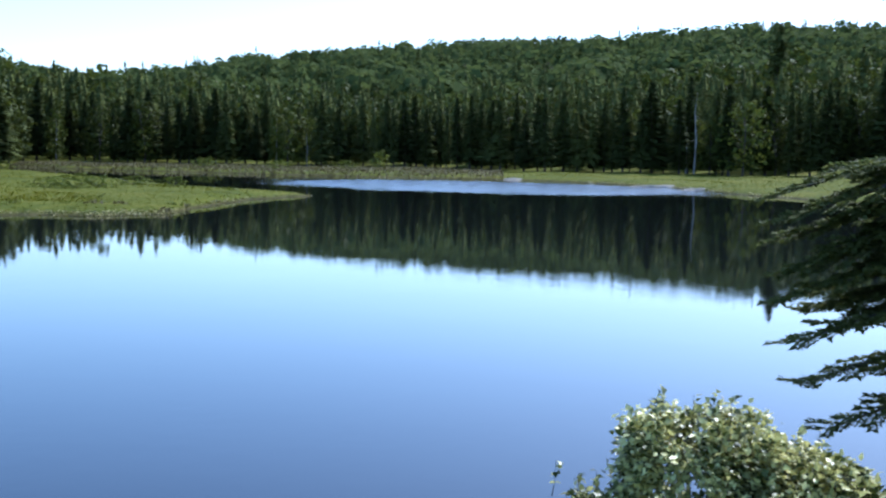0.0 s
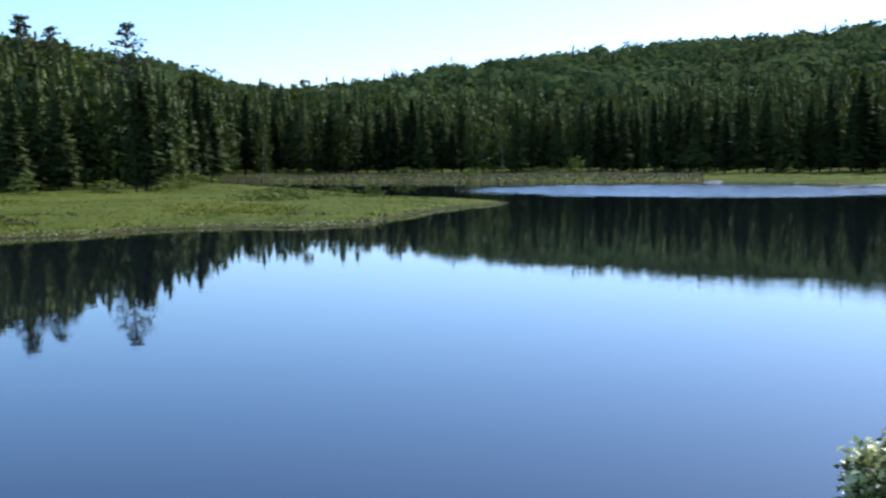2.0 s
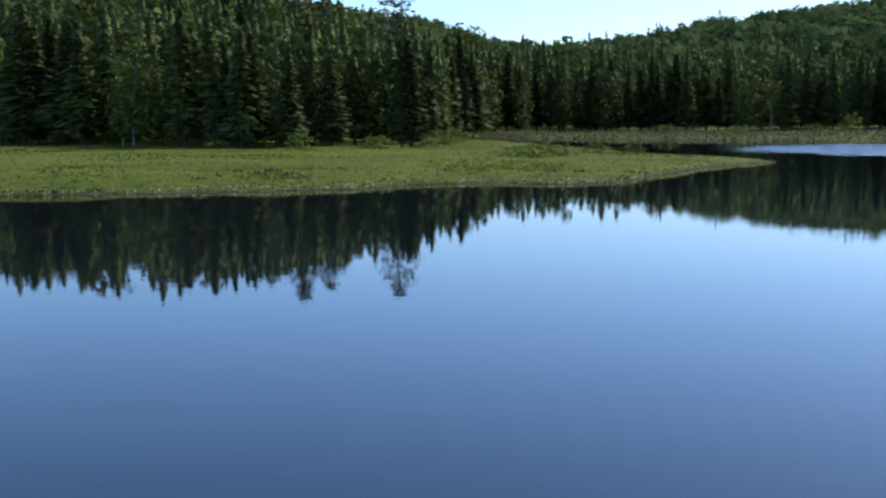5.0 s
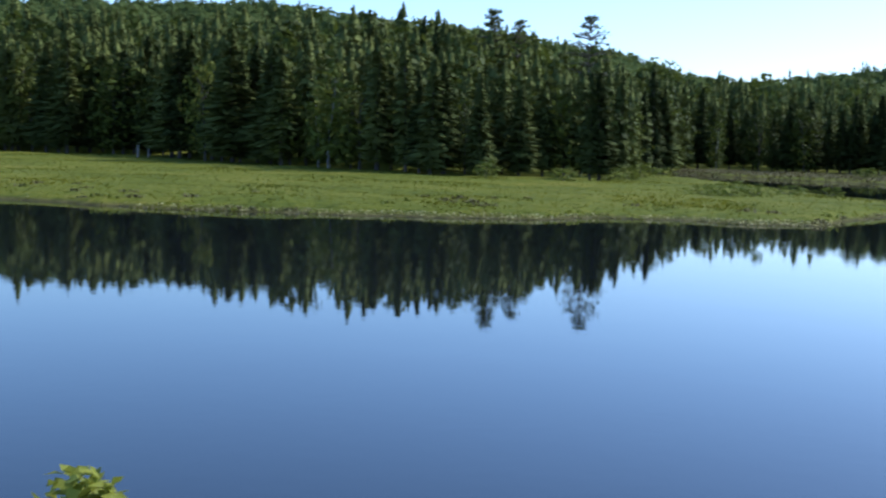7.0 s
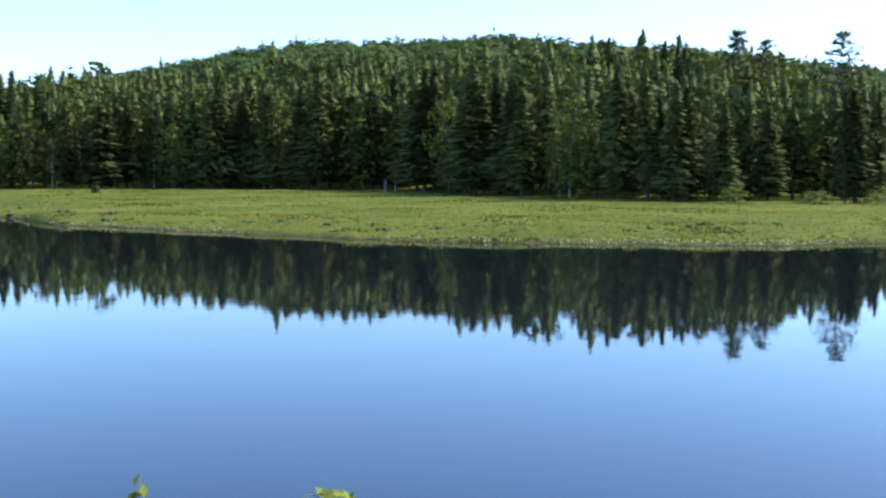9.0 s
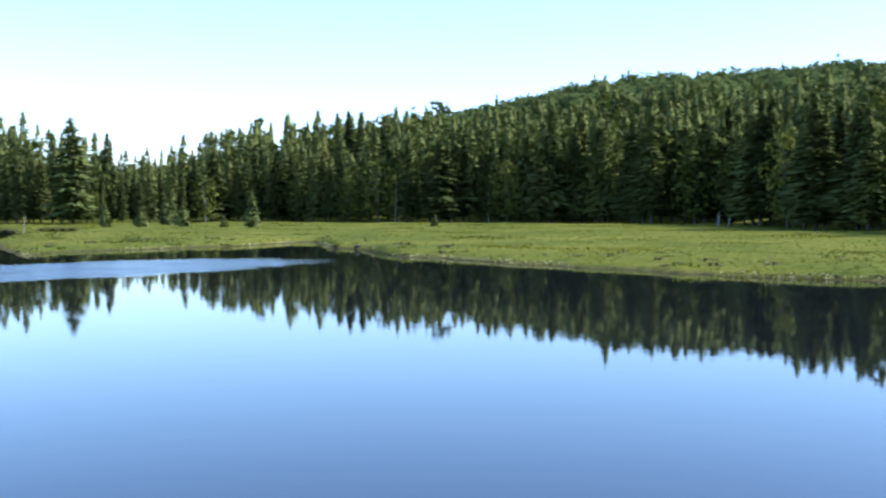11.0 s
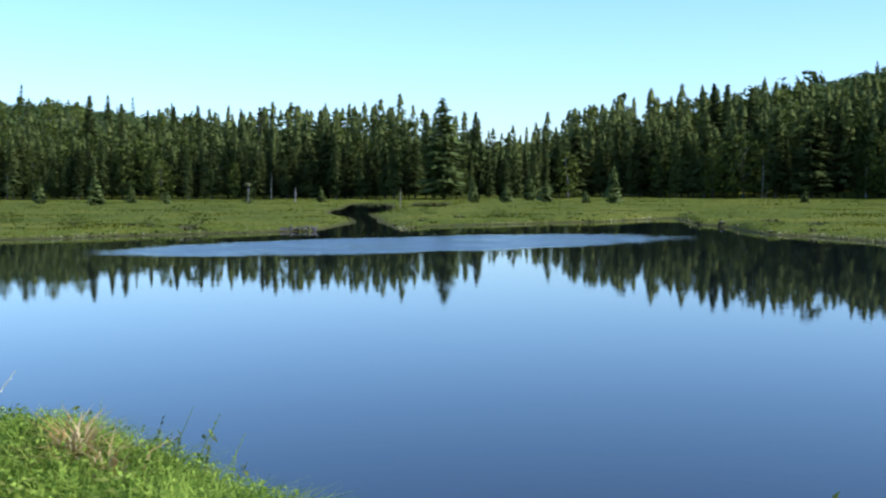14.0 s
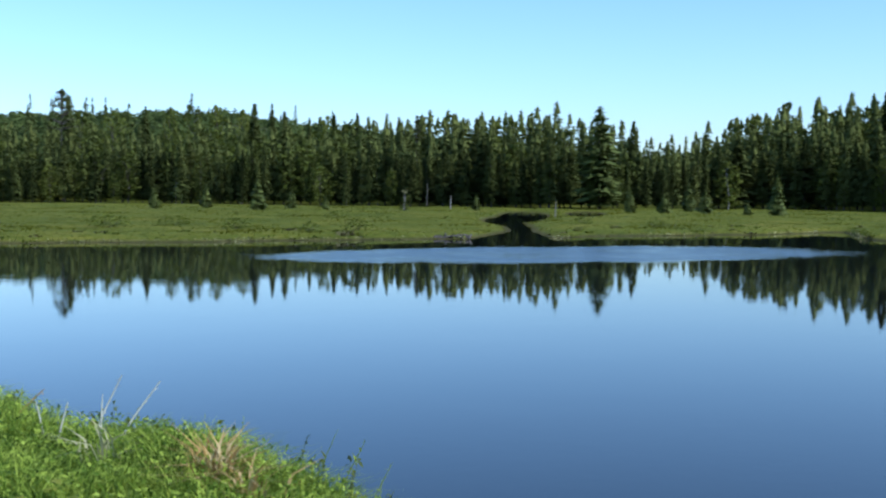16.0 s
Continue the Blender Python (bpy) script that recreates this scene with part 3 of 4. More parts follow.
def woods():
    cheap_spruce = [conifer_crown(rng, 30, 7, rng.uniform(0.09, 0.14), 2, 0.1, 0.4, 0.66, 0.3, 0.17) for k in range(6)]
    cheap_broad = [broad_crown(rng, 260, 0.033, rng.uniform(0.22, 0.30), 0.2, 12) for k in range(5)]
    hill_broad = [dome_crown(rng, 74, 0.12, rng.uniform(0.44, 0.58), rng.uniform(0.4, 0.55), 0.45) for k in range(6)]
    hill_spruce = [conifer_crown(rng, 12, 5, rng.uniform(0.13, 0.19), 2, 0.1, 0.3, 0.75, 0.7, 0.3) for k in range(4)]
    a, b = [], []
    for k in range(2300):
        az = rng.uniform(-112, 27)
        edge = float(FOREST(az))
        d = edge + 6 + 90 * rng.random() ** 1.5
        back = min(1.0, (d - edge - 6) / 30)
        el = float(TREE_EL(az)) * (rng.uniform(0.5, 0.8) * (1 - back) + (rng.uniform(0.84, 1.1) if az < -62 else rng.uniform(0.72, 1.04)) * back) + (rng.uniform(0.25, 0.65) if rng.random() < 0.24 else 0)
        el *= 1 - 0.09 * min(1.0, max(0.0, (-90 - az) / 4))
        h = min(top_height(az, d, el), rng.uniform(16, 22))
        if h < 5:
            h = rng.uniform(5, 8)
        p = spot(az, d, gz(az, d))
        leafy = 0.10 if az > -64 else 0.15 if az < -92 else 0.03
        (b if rng.random() < leafy + (0.0035 if az > -64 else 0.0005) * (d - edge) else a).append((p.x, p.y, p.z, h, rng.uniform(0.85, 1.25), rng.uniform(0, 6.28), rng.randrange(30)))
    scatter("spruce_wood", cheap_spruce, a, SPRUCE, "dense dark spruce wood behind the front row", "forest")
    scatter("mixed_wood", cheap_broad, b, BROAD, "bright green broadleaf trees mixed into the wood", "forest")
    a, b = [], []
    for k in range(6200):
        az = rng.uniform(-114, 29)
        if -92 < az < -64 and rng.random() < 0.7:
            continue
        edge = float(FOREST(az)) + 70
        d = math.sqrt(rng.uniform(edge ** 2, 560.0 ** 2))
        p = spot(az, d, gz(az, d) - 4.5 * min(1.0, max(0.0, (-90 - az) / 4)))
        if rng.random() < 0.13:
            a.append((p.x, p.y, p.z - 0.5, rng.uniform(7, 10.5), rng.uniform(0.9, 1.3), rng.uniform(0, 6.28), rng.randrange(30)))
        else:
            b.append((p.x, p.y, p.z - 1.5, rng.uniform(6, 10.8), rng.uniform(0.85, 1.2), rng.uniform(0, 6.28), rng.randrange(30)))
    for k in range(110):
        az, d = rng.uniform(-110, 27), rng.uniform(330, 530)
        p = spot(az, d, gz(az, d))
        a.append((p.x, p.y, p.z - 0.5, rng.uniform(10, 13.5), rng.uniform(0.8, 1.2), rng.uniform(0, 6.28), rng.randrange(30)))
    scatter("hillside_spruces", hill_spruce, a, SPRUCE, "scattered dark spruces on the wooded hillside", "forest")
    scatter("hillside_wood", hill_broad, b, HILL, "rounded bright green treetops covering the hillside", "forest")


woods()


# ---- meadow ----
def blades(rng_np, base, height, width, lean):
    """A bent blade of two triangles at each base."""
    n = len(base)
    a = rng_np.uniform(0, 6.28, n)
    side = np.stack([np.cos(a), np.sin(a), np.zeros(n)], 1) * width[:, None]
    out = np.stack([-np.sin(a), np.cos(a), np.zeros(n)], 1)
    tip = base + out * (lean * height)[:, None] + np.stack([np.zeros(n), np.zeros(n), height * (1 - 0.3 * lean)], 1)
    mid = base + out * (lean * height * 0.3)[:, None] + np.stack([np.zeros(n), np.zeros(n), height * 0.6], 1)
    v = np.stack([base - side, base + side, mid + side * 0.7, mid - side * 0.7, tip], 1).reshape(-1, 3)
    k = np.arange(n)[:, None] * 5
    f = np.concatenate([k + np.array([[0, 1, 2]]), k + np.array([[0, 2, 3]]), k + np.array([[3, 2, 4]])], 0)
    return v, f


def upward(g, n, stray=0.3):
    """Normals of n blades of five corners each that take the light as one sward."""
    up = np.tile([0, 0, 1.0], (n * 5, 1)) + np.repeat(g.normal(size=(n, 3)) * stray, 5, 0)
    return up / np.linalg.norm(up, axis=1)[:, None]


def meadow():
    g = np.random.RandomState(3)
    n = 420000
    az = g.uniform(-112, 26, n)
    d = 34 + 150 * g.uniform(0, 1, n) ** 1.9
    s, b = inland(az, d)
    keep = (s > -0.25) & (d < FOREST(az) + 4)
    az, d, s = az[keep], d[keep], s[keep]
    az, d, s = az[:85000], d[:85000], s[:85000]
    base = np.stack([d * np.sin(np.radians(az)), d * np.cos(np.radians(az)), np.maximum(ground_z(az, d), 0) - 0.03], 1)
    tall = 0.5 + 0.5 * ripple(base[:, 0], base[:, 1], 3.0, 9.0)
    v, f = blades(g, base, g.uniform(0.04, 0.10, len(d)) + 0.35 * np.maximum(tall - 0.62, 0), 0.012 + 0.0006 * d, g.uniform(0.7, 1.5, len(d)))
    tagged(new("sedge", mesh_np("sedge", v, f, SEDGE, upward(g, len(d)))), "yellow-green sedge covering the boggy meadow", "grass", kind="stuff")


meadow()


# ---- things on the meadow ----
def part(name, geo, mat, parent, label=""):
    ob = new(name, crown_mesh(name, geo, mat))
    ob.parent = parent
    if label:
        ob["label"] = label
    return ob


def young_conifer(az, d, h, wide, label="small young spruce standing alone in the sedge meadow"):
    ob = make_tree("young_spruce", trunk(rng, 0.02, 0.02), conifer_crown(rng, 26, 10, wide, 3, 0.03, 0.4, 0.8, 0.2), BARK, YOUNG)
    ob.matrix_basis = Matrix.Translation(spot(az, d, gz(az, d) - 0.03)) @ Matrix.Diagonal((h, h, h, 1))
    tagged(ob, label, "spruce tree", "young spruces on the meadow")


for az, d, h, wide in [(-97.0, 136, 2.7, 0.24), (-93.6, 142, 1.2, 0.3), (-71.2, 122, 3.0, 0.2), (-74.6, 128, 1.9, 0.3), (-76.6, 130, 1.6, 0.32), (-75.4, 138, 2.4, 0.22),
                       (-72.6, 120, 1.0, 0.3), (-78.3, 134, 2.2, 0.2), (-62.0, 120, 1.0, 0.35), (-99.5, 150, 2.4, 0.2), (-102.0, 150, 2.0, 0.24), (-95.3, 150, 1.8, 0.25), (-86.0, 140, 1.5, 0.25)]:
    young_conifer(az, d, h * 1.4, wide * 1.15)


def shrub(az, d, h, wide, leaf=None, label="low leafy green shrub on a meadow hummock"):
    """A low shrub: several stems from one base and small leaves in bunches."""
    ob = new("shrub")
    stems = []
    for j in range(5):
        a = j * 1.26 + rng.uniform(-0.3, 0.3)
        stems.append(tube([(0, 0, 0), (0.3 * wide * math.cos(a), 0.3 * wide * math.sin(a), 0.45 * h), (0.6 * wide * math.cos(a), 0.6 * wide * math.sin(a), 0.85 * h)], [0.012, 0.009, 0.003], 4))
    part("woody_stem", gather(stems), BARK, ob)
    v, f, o = broad_crown(rng, 260, 0.06, 0.5, 0.05, 9)
    h = h * 1.35
    part("foliage", (v * [2 * wide, 2 * wide, h], f, o), leaf or SHRUB, ob)
    ob.matrix_basis = Matrix.Translation(spot(az, d, gz(az, d) - 0.03))
    tagged(ob, label, "shrub", "shrubs on the meadow")


for az, d, h, wide in [(-18.3, 55, 0.55, 1.1), (-17.2, 56, 0.5, 0.9), (-19.6, 57, 0.45, 1.0), (-23.3, 84, 0.8, 1.5), (-22.6, 88, 0.9, 1.5), (-24.3, 80, 0.7, 1.6), (-21.7, 93, 0.6, 1.4),
                       (-3.3, 128, 1.6, 1.2), (-30.4, 73, 0.9, 1.0), (-13.6, 60, 0.4, 0.9), (-15.6, 62, 0.4, 1.2), (-92.0, 62.5, 0.5, 0.9), (-94.4, 60.5, 0.45, 0.6), (-93.0, 90, 0.5, 1.0), (-101.0, 75, 0.5, 1.2),
                       (-98.0, 66, 0.5, 1.0), (-104.0, 70, 0.6, 1.4), (-80.6, 80, 0.4, 0.8), (-77.0, 75, 0.4, 0.9), (-8.4, 112, 0.8, 1.4), (-12.0, 120, 0.8, 1.5), (-5.0, 118, 0.7, 1.4), (-26.5, 74, 0.7, 1.2)]:
    shrub(az, d, h, wide)


def snag(az, d, h, thick, label, twigs=14, name="dead_tree", mat=None):
    """A bare standing trunk with broken twigs."""
    ob = new(name)
    part("trunk", tube([(0, 0, -0.2), (0.02 * h, 0.01 * h, 0.4 * h), (0.0, 0.03 * h, 0.75 * h), (0.02 * h, 0.02 * h, h)], [thick, thick * 0.8, thick * 0.5, thick * 0.2], 7), mat or DEADWOOD, ob)
    for k in range(twigs):
        z, a = h * rng.uniform(0.25, 0.95), rng.uniform(0, 6.28)
        r = rng.uniform(0.05, 0.11) * h * (1.2 - z / h)
        part("branch", tube([(0, 0, z), (r * 0.6 * math.cos(a), r * 0.6 * math.sin(a), z - 0.1 * r), (r * math.cos(a), r * math.sin(a), z + rng.uniform(-0.4, 0.3) * r)], [thick * 0.22, thick * 0.16, thick * 0.06], 4), mat or DEADWOOD, ob)
    ob.matrix_basis = Matrix.Translation(spot(az, d, gz(az, d)))
    return tagged(ob, label, "dead tree", "dead trees")


snag(-45.75, 122, 6.6, 0.09, "thin grey dead trunk standing at the forest edge", 8)
snag(-47.8, 116, 1.5, 0.14, "short weathered stump in the sedge", 3, "stump")
snag(-47.3, 117, 1.0, 0.12, "short weathered stump beside a taller one", 2, "stump")
snag(12.5, 120, 8.5, 0.12, "tall pale dead birch trunk before dark spruces", 6, "dead_birch", BIRCH)
snag(12.1, 121, 5.0, 0.08, "pale leaning dead birch trunk before dark spruces", 4, "dead_birch", BIRCH)
snag(-87.3, 145, 1.9, 0.12, "small grey snag in the meadow", 8)
snag(-82.0, 110, 2.0, 0.06, "thin pale dead sapling beside the creek", 4)
for a in (-101.0, -88.5, -64.0, -7.0):
    snag(a, float(FOREST(a)) - rng.uniform(0.5, 2.0), rng.uniform(4, 7), 0.055, "bare grey dead spruce at the wood's edge", 16)
# snag with a tufted, platform-like top
tufted = snag(-89.65, 140, 2.2, 0.16, "broken snag with a leafy tufted top in the meadow", 10)
for z, w, leaf in ((2.15, 1.0, STRAW), (1.25, 1.1, SHRUB)):
    v, f, o = broad_crown(rng, 150, 0.07, 0.5, 0.05, 7)
    part("foliage", (v * [w, w, 0.45] + [0, 0, z], f, o), leaf, tufted, "flat leafy tuft on the snag")
shrub(-89.65, 139.7, 0.9, 0.8, SPRUCE, "dark dense shrub at the foot of a snag")


def driftwood(az, d, count, spread, label):
    """A heap of wet sticks and logs at the water's edge."""
    ob = new("driftwood_pile")
    for k in range(count):
        a, ln = rng.uniform(-0.5, 0.5) + (1.57 if k % 4 == 0 else 0), rng.uniform(0.3, 0.8)
        x, y, z = rng.uniform(-spread, spread), rng.uniform(-0.4, 0.4), rng.uniform(-0.02, 0.2)
        w = Vector((ln * math.cos(a), ln * math.sin(a), rng.uniform(-0.15, 0.25))) / 2
        p = Vector((x, y, z))
        part("log", tube([tuple(p - w), tuple(p + Vector((0, 0, 0.04))), tuple(p + w)], [rng.uniform(0.05, 0.09), 0.07, 0.04], 6), MUDWOOD, ob)
    ob.matrix_basis = Matrix.Translation(spot(az, d, 0.02)) @ pose(0, 0, 0, 0, 0, -az)
    tagged(ob, label, "driftwood")


driftwood(-87.15, 60.3, 14, 1.0, "dark wet driftwood heap at the creek mouth")
driftwood(-65.9, 64.6, 5, 0.6, "few grey logs lying at the meadow's edge")


def sandbar(az, d, ln, wd, label):
    """A low pale bar of gravel and sand at the far shore."""
    bm = bmesh.new()
    bmesh.ops.create_grid(bm, x_segments=24, y_segments=8, size=1.0)
    for v in bm.verts:
        r = math.hypot(v.co.x, v.co.y)
        n = noise.noise(Vector((v.co.x * 3 + az, v.co.y * 2, 0)))
        v.co = Vector((v.co.x * ln * (1 + 0.15 * n), v.co.y * wd * (1 + 0.3 * n), 0.2 * max(0.0, 1 - r * r) - 0.08 + 0.06 * n))
    me = bpy.data.meshes.new("sandbar")
    bm.to_mesh(me)
    bm.free()
    me.materials.append(SAND)
    for p in me.polygons:
        p.use_smooth = True
    ob = new("sandbar", me)
    ob.matrix_basis = Matrix.Translation(spot(az, d, 0.06)) @ pose(0, 0, 0, 0, 0, -az - 8)
    tagged(ob, label, "sandbar", "sandbars at the far shore")


SAND = rough_stuff("pale_sand", [(0.3, (0.16, 0.14, 0.10)), (0.7, (0.36, 0.32, 0.25))], 0.8, 6.0, 0.95, 0.4)
sandbar(3.6, 97.5, 1.6, 0.7, "small pale sandbar at the far shore")
sandbar(11.2, 84.0, 2.6, 0.6, "pale sandbar along the far meadow's edge")
sandbar(13.0, 78.5, 1.6, 0.5, "narrow pale sandbar along the far meadow's edge")


def shore_litter():
    """Pale dead sedge along the near edge of the meadow."""
    g = np.random.RandomState(11)
    n = 160000
    az = g.uniform(-112, 24, n)
    d = np.where(az < -6.5, NEAR_SHORE(az), FAR_SHORE(az)) + g.uniform(-1.2, 2.6, n)
    s, b = inland(az, d)
    x, y = d * np.sin(np.radians(az)), d * np.cos(np.radians(az))
    keep = (s > 0.0) & (s < 0.7) & (ripple(x, y, 3.0, 2.0) + g.uniform(-0.6, 0.6, n) > 0.35)
    az, d, x, y = az[keep][:2600], d[keep][:2600], x[keep][:2600], y[keep][:2600]
    v, f = blades(g, np.stack([x, y, ground_z(az, d) - 0.02], 1), g.uniform(0.05, 0.12, len(d)), 0.012 + 0.0005 * d, g.uniform(0.9, 1.6, len(d)))
    tagged(new("dead_sedge", mesh_np("dead_sedge", v, f, STRAW, upward(g, len(d)))), "straw-coloured dead sedge along the water's edge", "grass", kind="stuff")


shore_litter()


def reeds():
    """Dull brown reeds on the flat between the far water and the wood."""
    g = np.random.RandomState(17)
    az = g.uniform(-24.5, 3.0, 40000)
    d = FAR_SHORE(az) + g.uniform(-0.5, 1.0, 40000) * (FOREST(az) - FAR_SHORE(az))
    s, b = inland(az, d)
    keep = (s > -0.2) & (d > FAR_SHORE(az) - 2)
    az, d = az[keep][:14000], d[keep][:14000]
    base = np.stack([d * np.sin(np.radians(az)), d * np.cos(np.radians(az)), np.maximum(ground_z(az, d), 0) - 0.03], 1)
    v, f = blades(g, base, g.uniform(0.1, 0.28, len(d)), np.full(len(d), 0.08), g.uniform(0.4, 1.0, len(d)))
    tagged(new("reed_bed", mesh_np("reed_bed", v, f, REED, upward(g, len(d)))), "dull brown reeds along the far shore", "reeds", kind="stuff")


reeds()


def tussocks():
    """Olive and brown sedge tussocks, mostly along the meadow's wet edges."""
    g = np.random.RandomState(19)
    n = 2600
    az = g.uniform(-111, -7, n)
    back = g.uniform(0, 1, n) ** 2.2
    d = NEAR_SHORE(az) + 0.7 + 9 * back
    s, b = inland(az, d)
    x, y = d * np.sin(np.radians(az)), d * np.cos(np.radians(az))
    keep = (s > 0.1) & (d < FOREST(az)) & (ripple(x, y, 2.2, 3.0) + g.uniform(-0.7, 0.7, n) > 0.3)
    az, d = az[keep][:150], d[keep][:150]
    k = 16
    size = np.repeat(g.uniform(0.6, 1.4, len(d)), k)
    az2, d2 = np.repeat(az, k), np.repeat(d, k)
    base = np.stack([d2 * np.sin(np.radians(az2)), d2 * np.cos(np.radians(az2)), np.maximum(ground_z(az2, d2), 0) - 0.02], 1) + g.normal(size=(len(d2), 3)) * [0.16, 0.16, 0] * size[:, None]
    half = len(d2) // 2
    for name, part_of, mat, label in (("olive_tussocks", slice(0, half), SHRUB, "olive green sedge tussocks along the meadow's edge"), ("brown_tussocks", slice(half, None), REED, "brownish dead sedge tussocks on the wet meadow")):
        m = len(base[part_of])
        v, f = blades(g, base[part_of], g.uniform(0.07, 0.18, m) * size[part_of], 0.02 + 0.0007 * d2[part_of], g.uniform(0.4, 1.2, m))
        tagged(new(name, mesh_np(name, v, f, mat, upward(g, m))), label, "grass", kind="stuff")


tussocks()


# ---- the near bank ----
def leaf_shapes(g, base, way, face, length, width):
    """Pointed leaves, folded a little along the midrib: four triangles each."""
    n = len(base)
    way = way / (np.linalg.norm(way, axis=1)[:, None] + 1e-9)
    side = np.cross(way, face)
    side /= np.linalg.norm(side, axis=1)[:, None] + 1e-9
    up = np.cross(side, way)
    L, W = length[:, None], width[:, None]
    v = np.stack([base, base + way * L * 0.45 + side * W + up * W * 0.35, base + way * L * 0.5, base + way * L * 0.45 - side * W + up * W * 0.35, base + way * L - up * L * 0.12], 1).reshape(-1, 3)
    k = np.arange(n)[:, None] * 5
    f = np.concatenate([k + np.array([q]) for q in ([0, 1, 2], [0, 2, 3], [1, 4, 2], [2, 4, 3])], 0)
    return v, f


def leafy_bush(name, az, d, top, half_wide, count, leaf_len, mat, label, seed, square=1.0, sprigs=0):
    """A bush of many stems from one root, its leaves held out and upwards."""
    g = np.random.RandomState(seed)
    ob = new(name)
    base_z = max(gz(az, d) - 0.05, -0.05)
    h = top - base_z
    stems = []
    for j in range(11):
        a, r = j * 2.4, half_wide * g.uniform(0.35, 0.9)
        stems.append(tube([(0.04 * math.cos(a), 0.04 * math.sin(a), 0), (0.4 * r * math.cos(a), 0.4 * r * math.sin(a), 0.5 * h), (r * math.cos(a), r * math.sin(a), h * g.uniform(0.78, 0.95))], [0.011, 0.008, 0.002], 5))
    # bunches over a lumpy dome, flattened on top where square is below one
    n_b = 60
    pts, outs = [], []
    for k in range(n_b):
        u = (k + 0.5) / n_b
        el = math.asin(1 - 1.15 * u) if 1 - 1.15 * u > -1 else -1.4
        a = k * 2.39996
        lump = g.uniform(0.8, 1.06)
        c_el, s_el = abs(math.cos(el)) ** square, math.copysign(abs(math.sin(el)) ** square, math.sin(el))
        c = np.array([half_wide * lump * c_el * math.cos(a), half_wide * lump * c_el * math.sin(a), h * 0.52 + h * 0.46 * lump * s_el])
        q = g.normal(size=(count // n_b, 3)) * [0.065, 0.065, 0.05] * (half_wide / 0.5)
        pts.append(c + q)
        outs.append(np.tile(np.array([math.cos(el) * math.cos(a), math.cos(el) * math.sin(a), 0.15]), (len(q), 1)) + 0.6 * g.normal(size=q.shape))
    # sprigs that stand above the rest
    for k in range(sprigs):
        a, r, tall = g.uniform(0, 6.28), half_wide * g.uniform(0.2, 0.95), g.uniform(0.05, 0.13)
        foot = np.array([r * math.cos(a), r * math.sin(a), h * 0.9])
        stems.append(tube([foot, foot + [0.01, 0, tall * 0.6], foot + [0.015, 0.01, h * 0.06 + tall]], [0.003, 0.002, 0.001], 4))
        t = g.uniform(0.3, 1.0, 11)[:, None]
        pts.append(foot + t * [0.015, 0.01, h * 0.06 + tall] + g.normal(size=(11, 3)) * 0.008)
        outs.append(g.normal(size=(11, 3)) + [0, 0, 0.3])
    part("woody_stem", gather(stems), BARK, ob)
    pts, outs = np.concatenate(pts), np.concatenate(outs)
    pts[:, 2] = np.clip(pts[:, 2], 0.02, h + 0.14)
    face = np.tile([0.2, 0.1, 1.0], (len(pts), 1)) + 0.35 * g.normal(size=pts.shape)
    part("foliage", leaf_shapes(g, pts, outs, face, leaf_len * g.uniform(0.6, 1.25, len(pts)), leaf_len * 0.34 * g.uniform(0.8, 1.2, len(pts))), mat, ob)
    ob.matrix_basis = Matrix.Translation(spot(az, d, base_z))
    return tagged(ob, label, "bush")


# in the next three, glints and shaded gaps come mostly from leaf colour
leafy_bush("bush", 14.3, 4.64, 1.25, 0.34, 8000, 0.043, GLINT_LEAF, "dense sunlit bush with small green leaves, pale glints in their colour", 21, 0.45, 9)
leafy_bush("bush", 19.6, 4.6, 1.12, 0.33, 6500, 0.043, GLINT_LEAF, "dense sunlit bush merging into a taller one", 22, 0.9, 5)
leafy_bush("bush", 8.7, 4.43, 1.02, 0.2, 1900, 0.042, GLINT_LEAF, "small thin leafy bush at the water's edge", 23, 1.0, 4)
leafy_bush("bush", -50.3, 3.9, 1.28, 0.15, 700, 0.065, YELLOW_LEAF, "small bush with yellow-green leaves at the bank's edge", 24)
leafy_bush("bush", -60.2, 4.0, 1.26, 0.05, 60, 0.05, YELLOW_LEAF, "thin sapling with few yellow-green leaves at the bank's edge", 26, 1.0, 1)
leafy_bush("bush", -52.4, 3.9, 1.2, 0.08, 90, 0.06, YELLOW_LEAF, "slender yellow-green sapling at the bank's edge", 25)


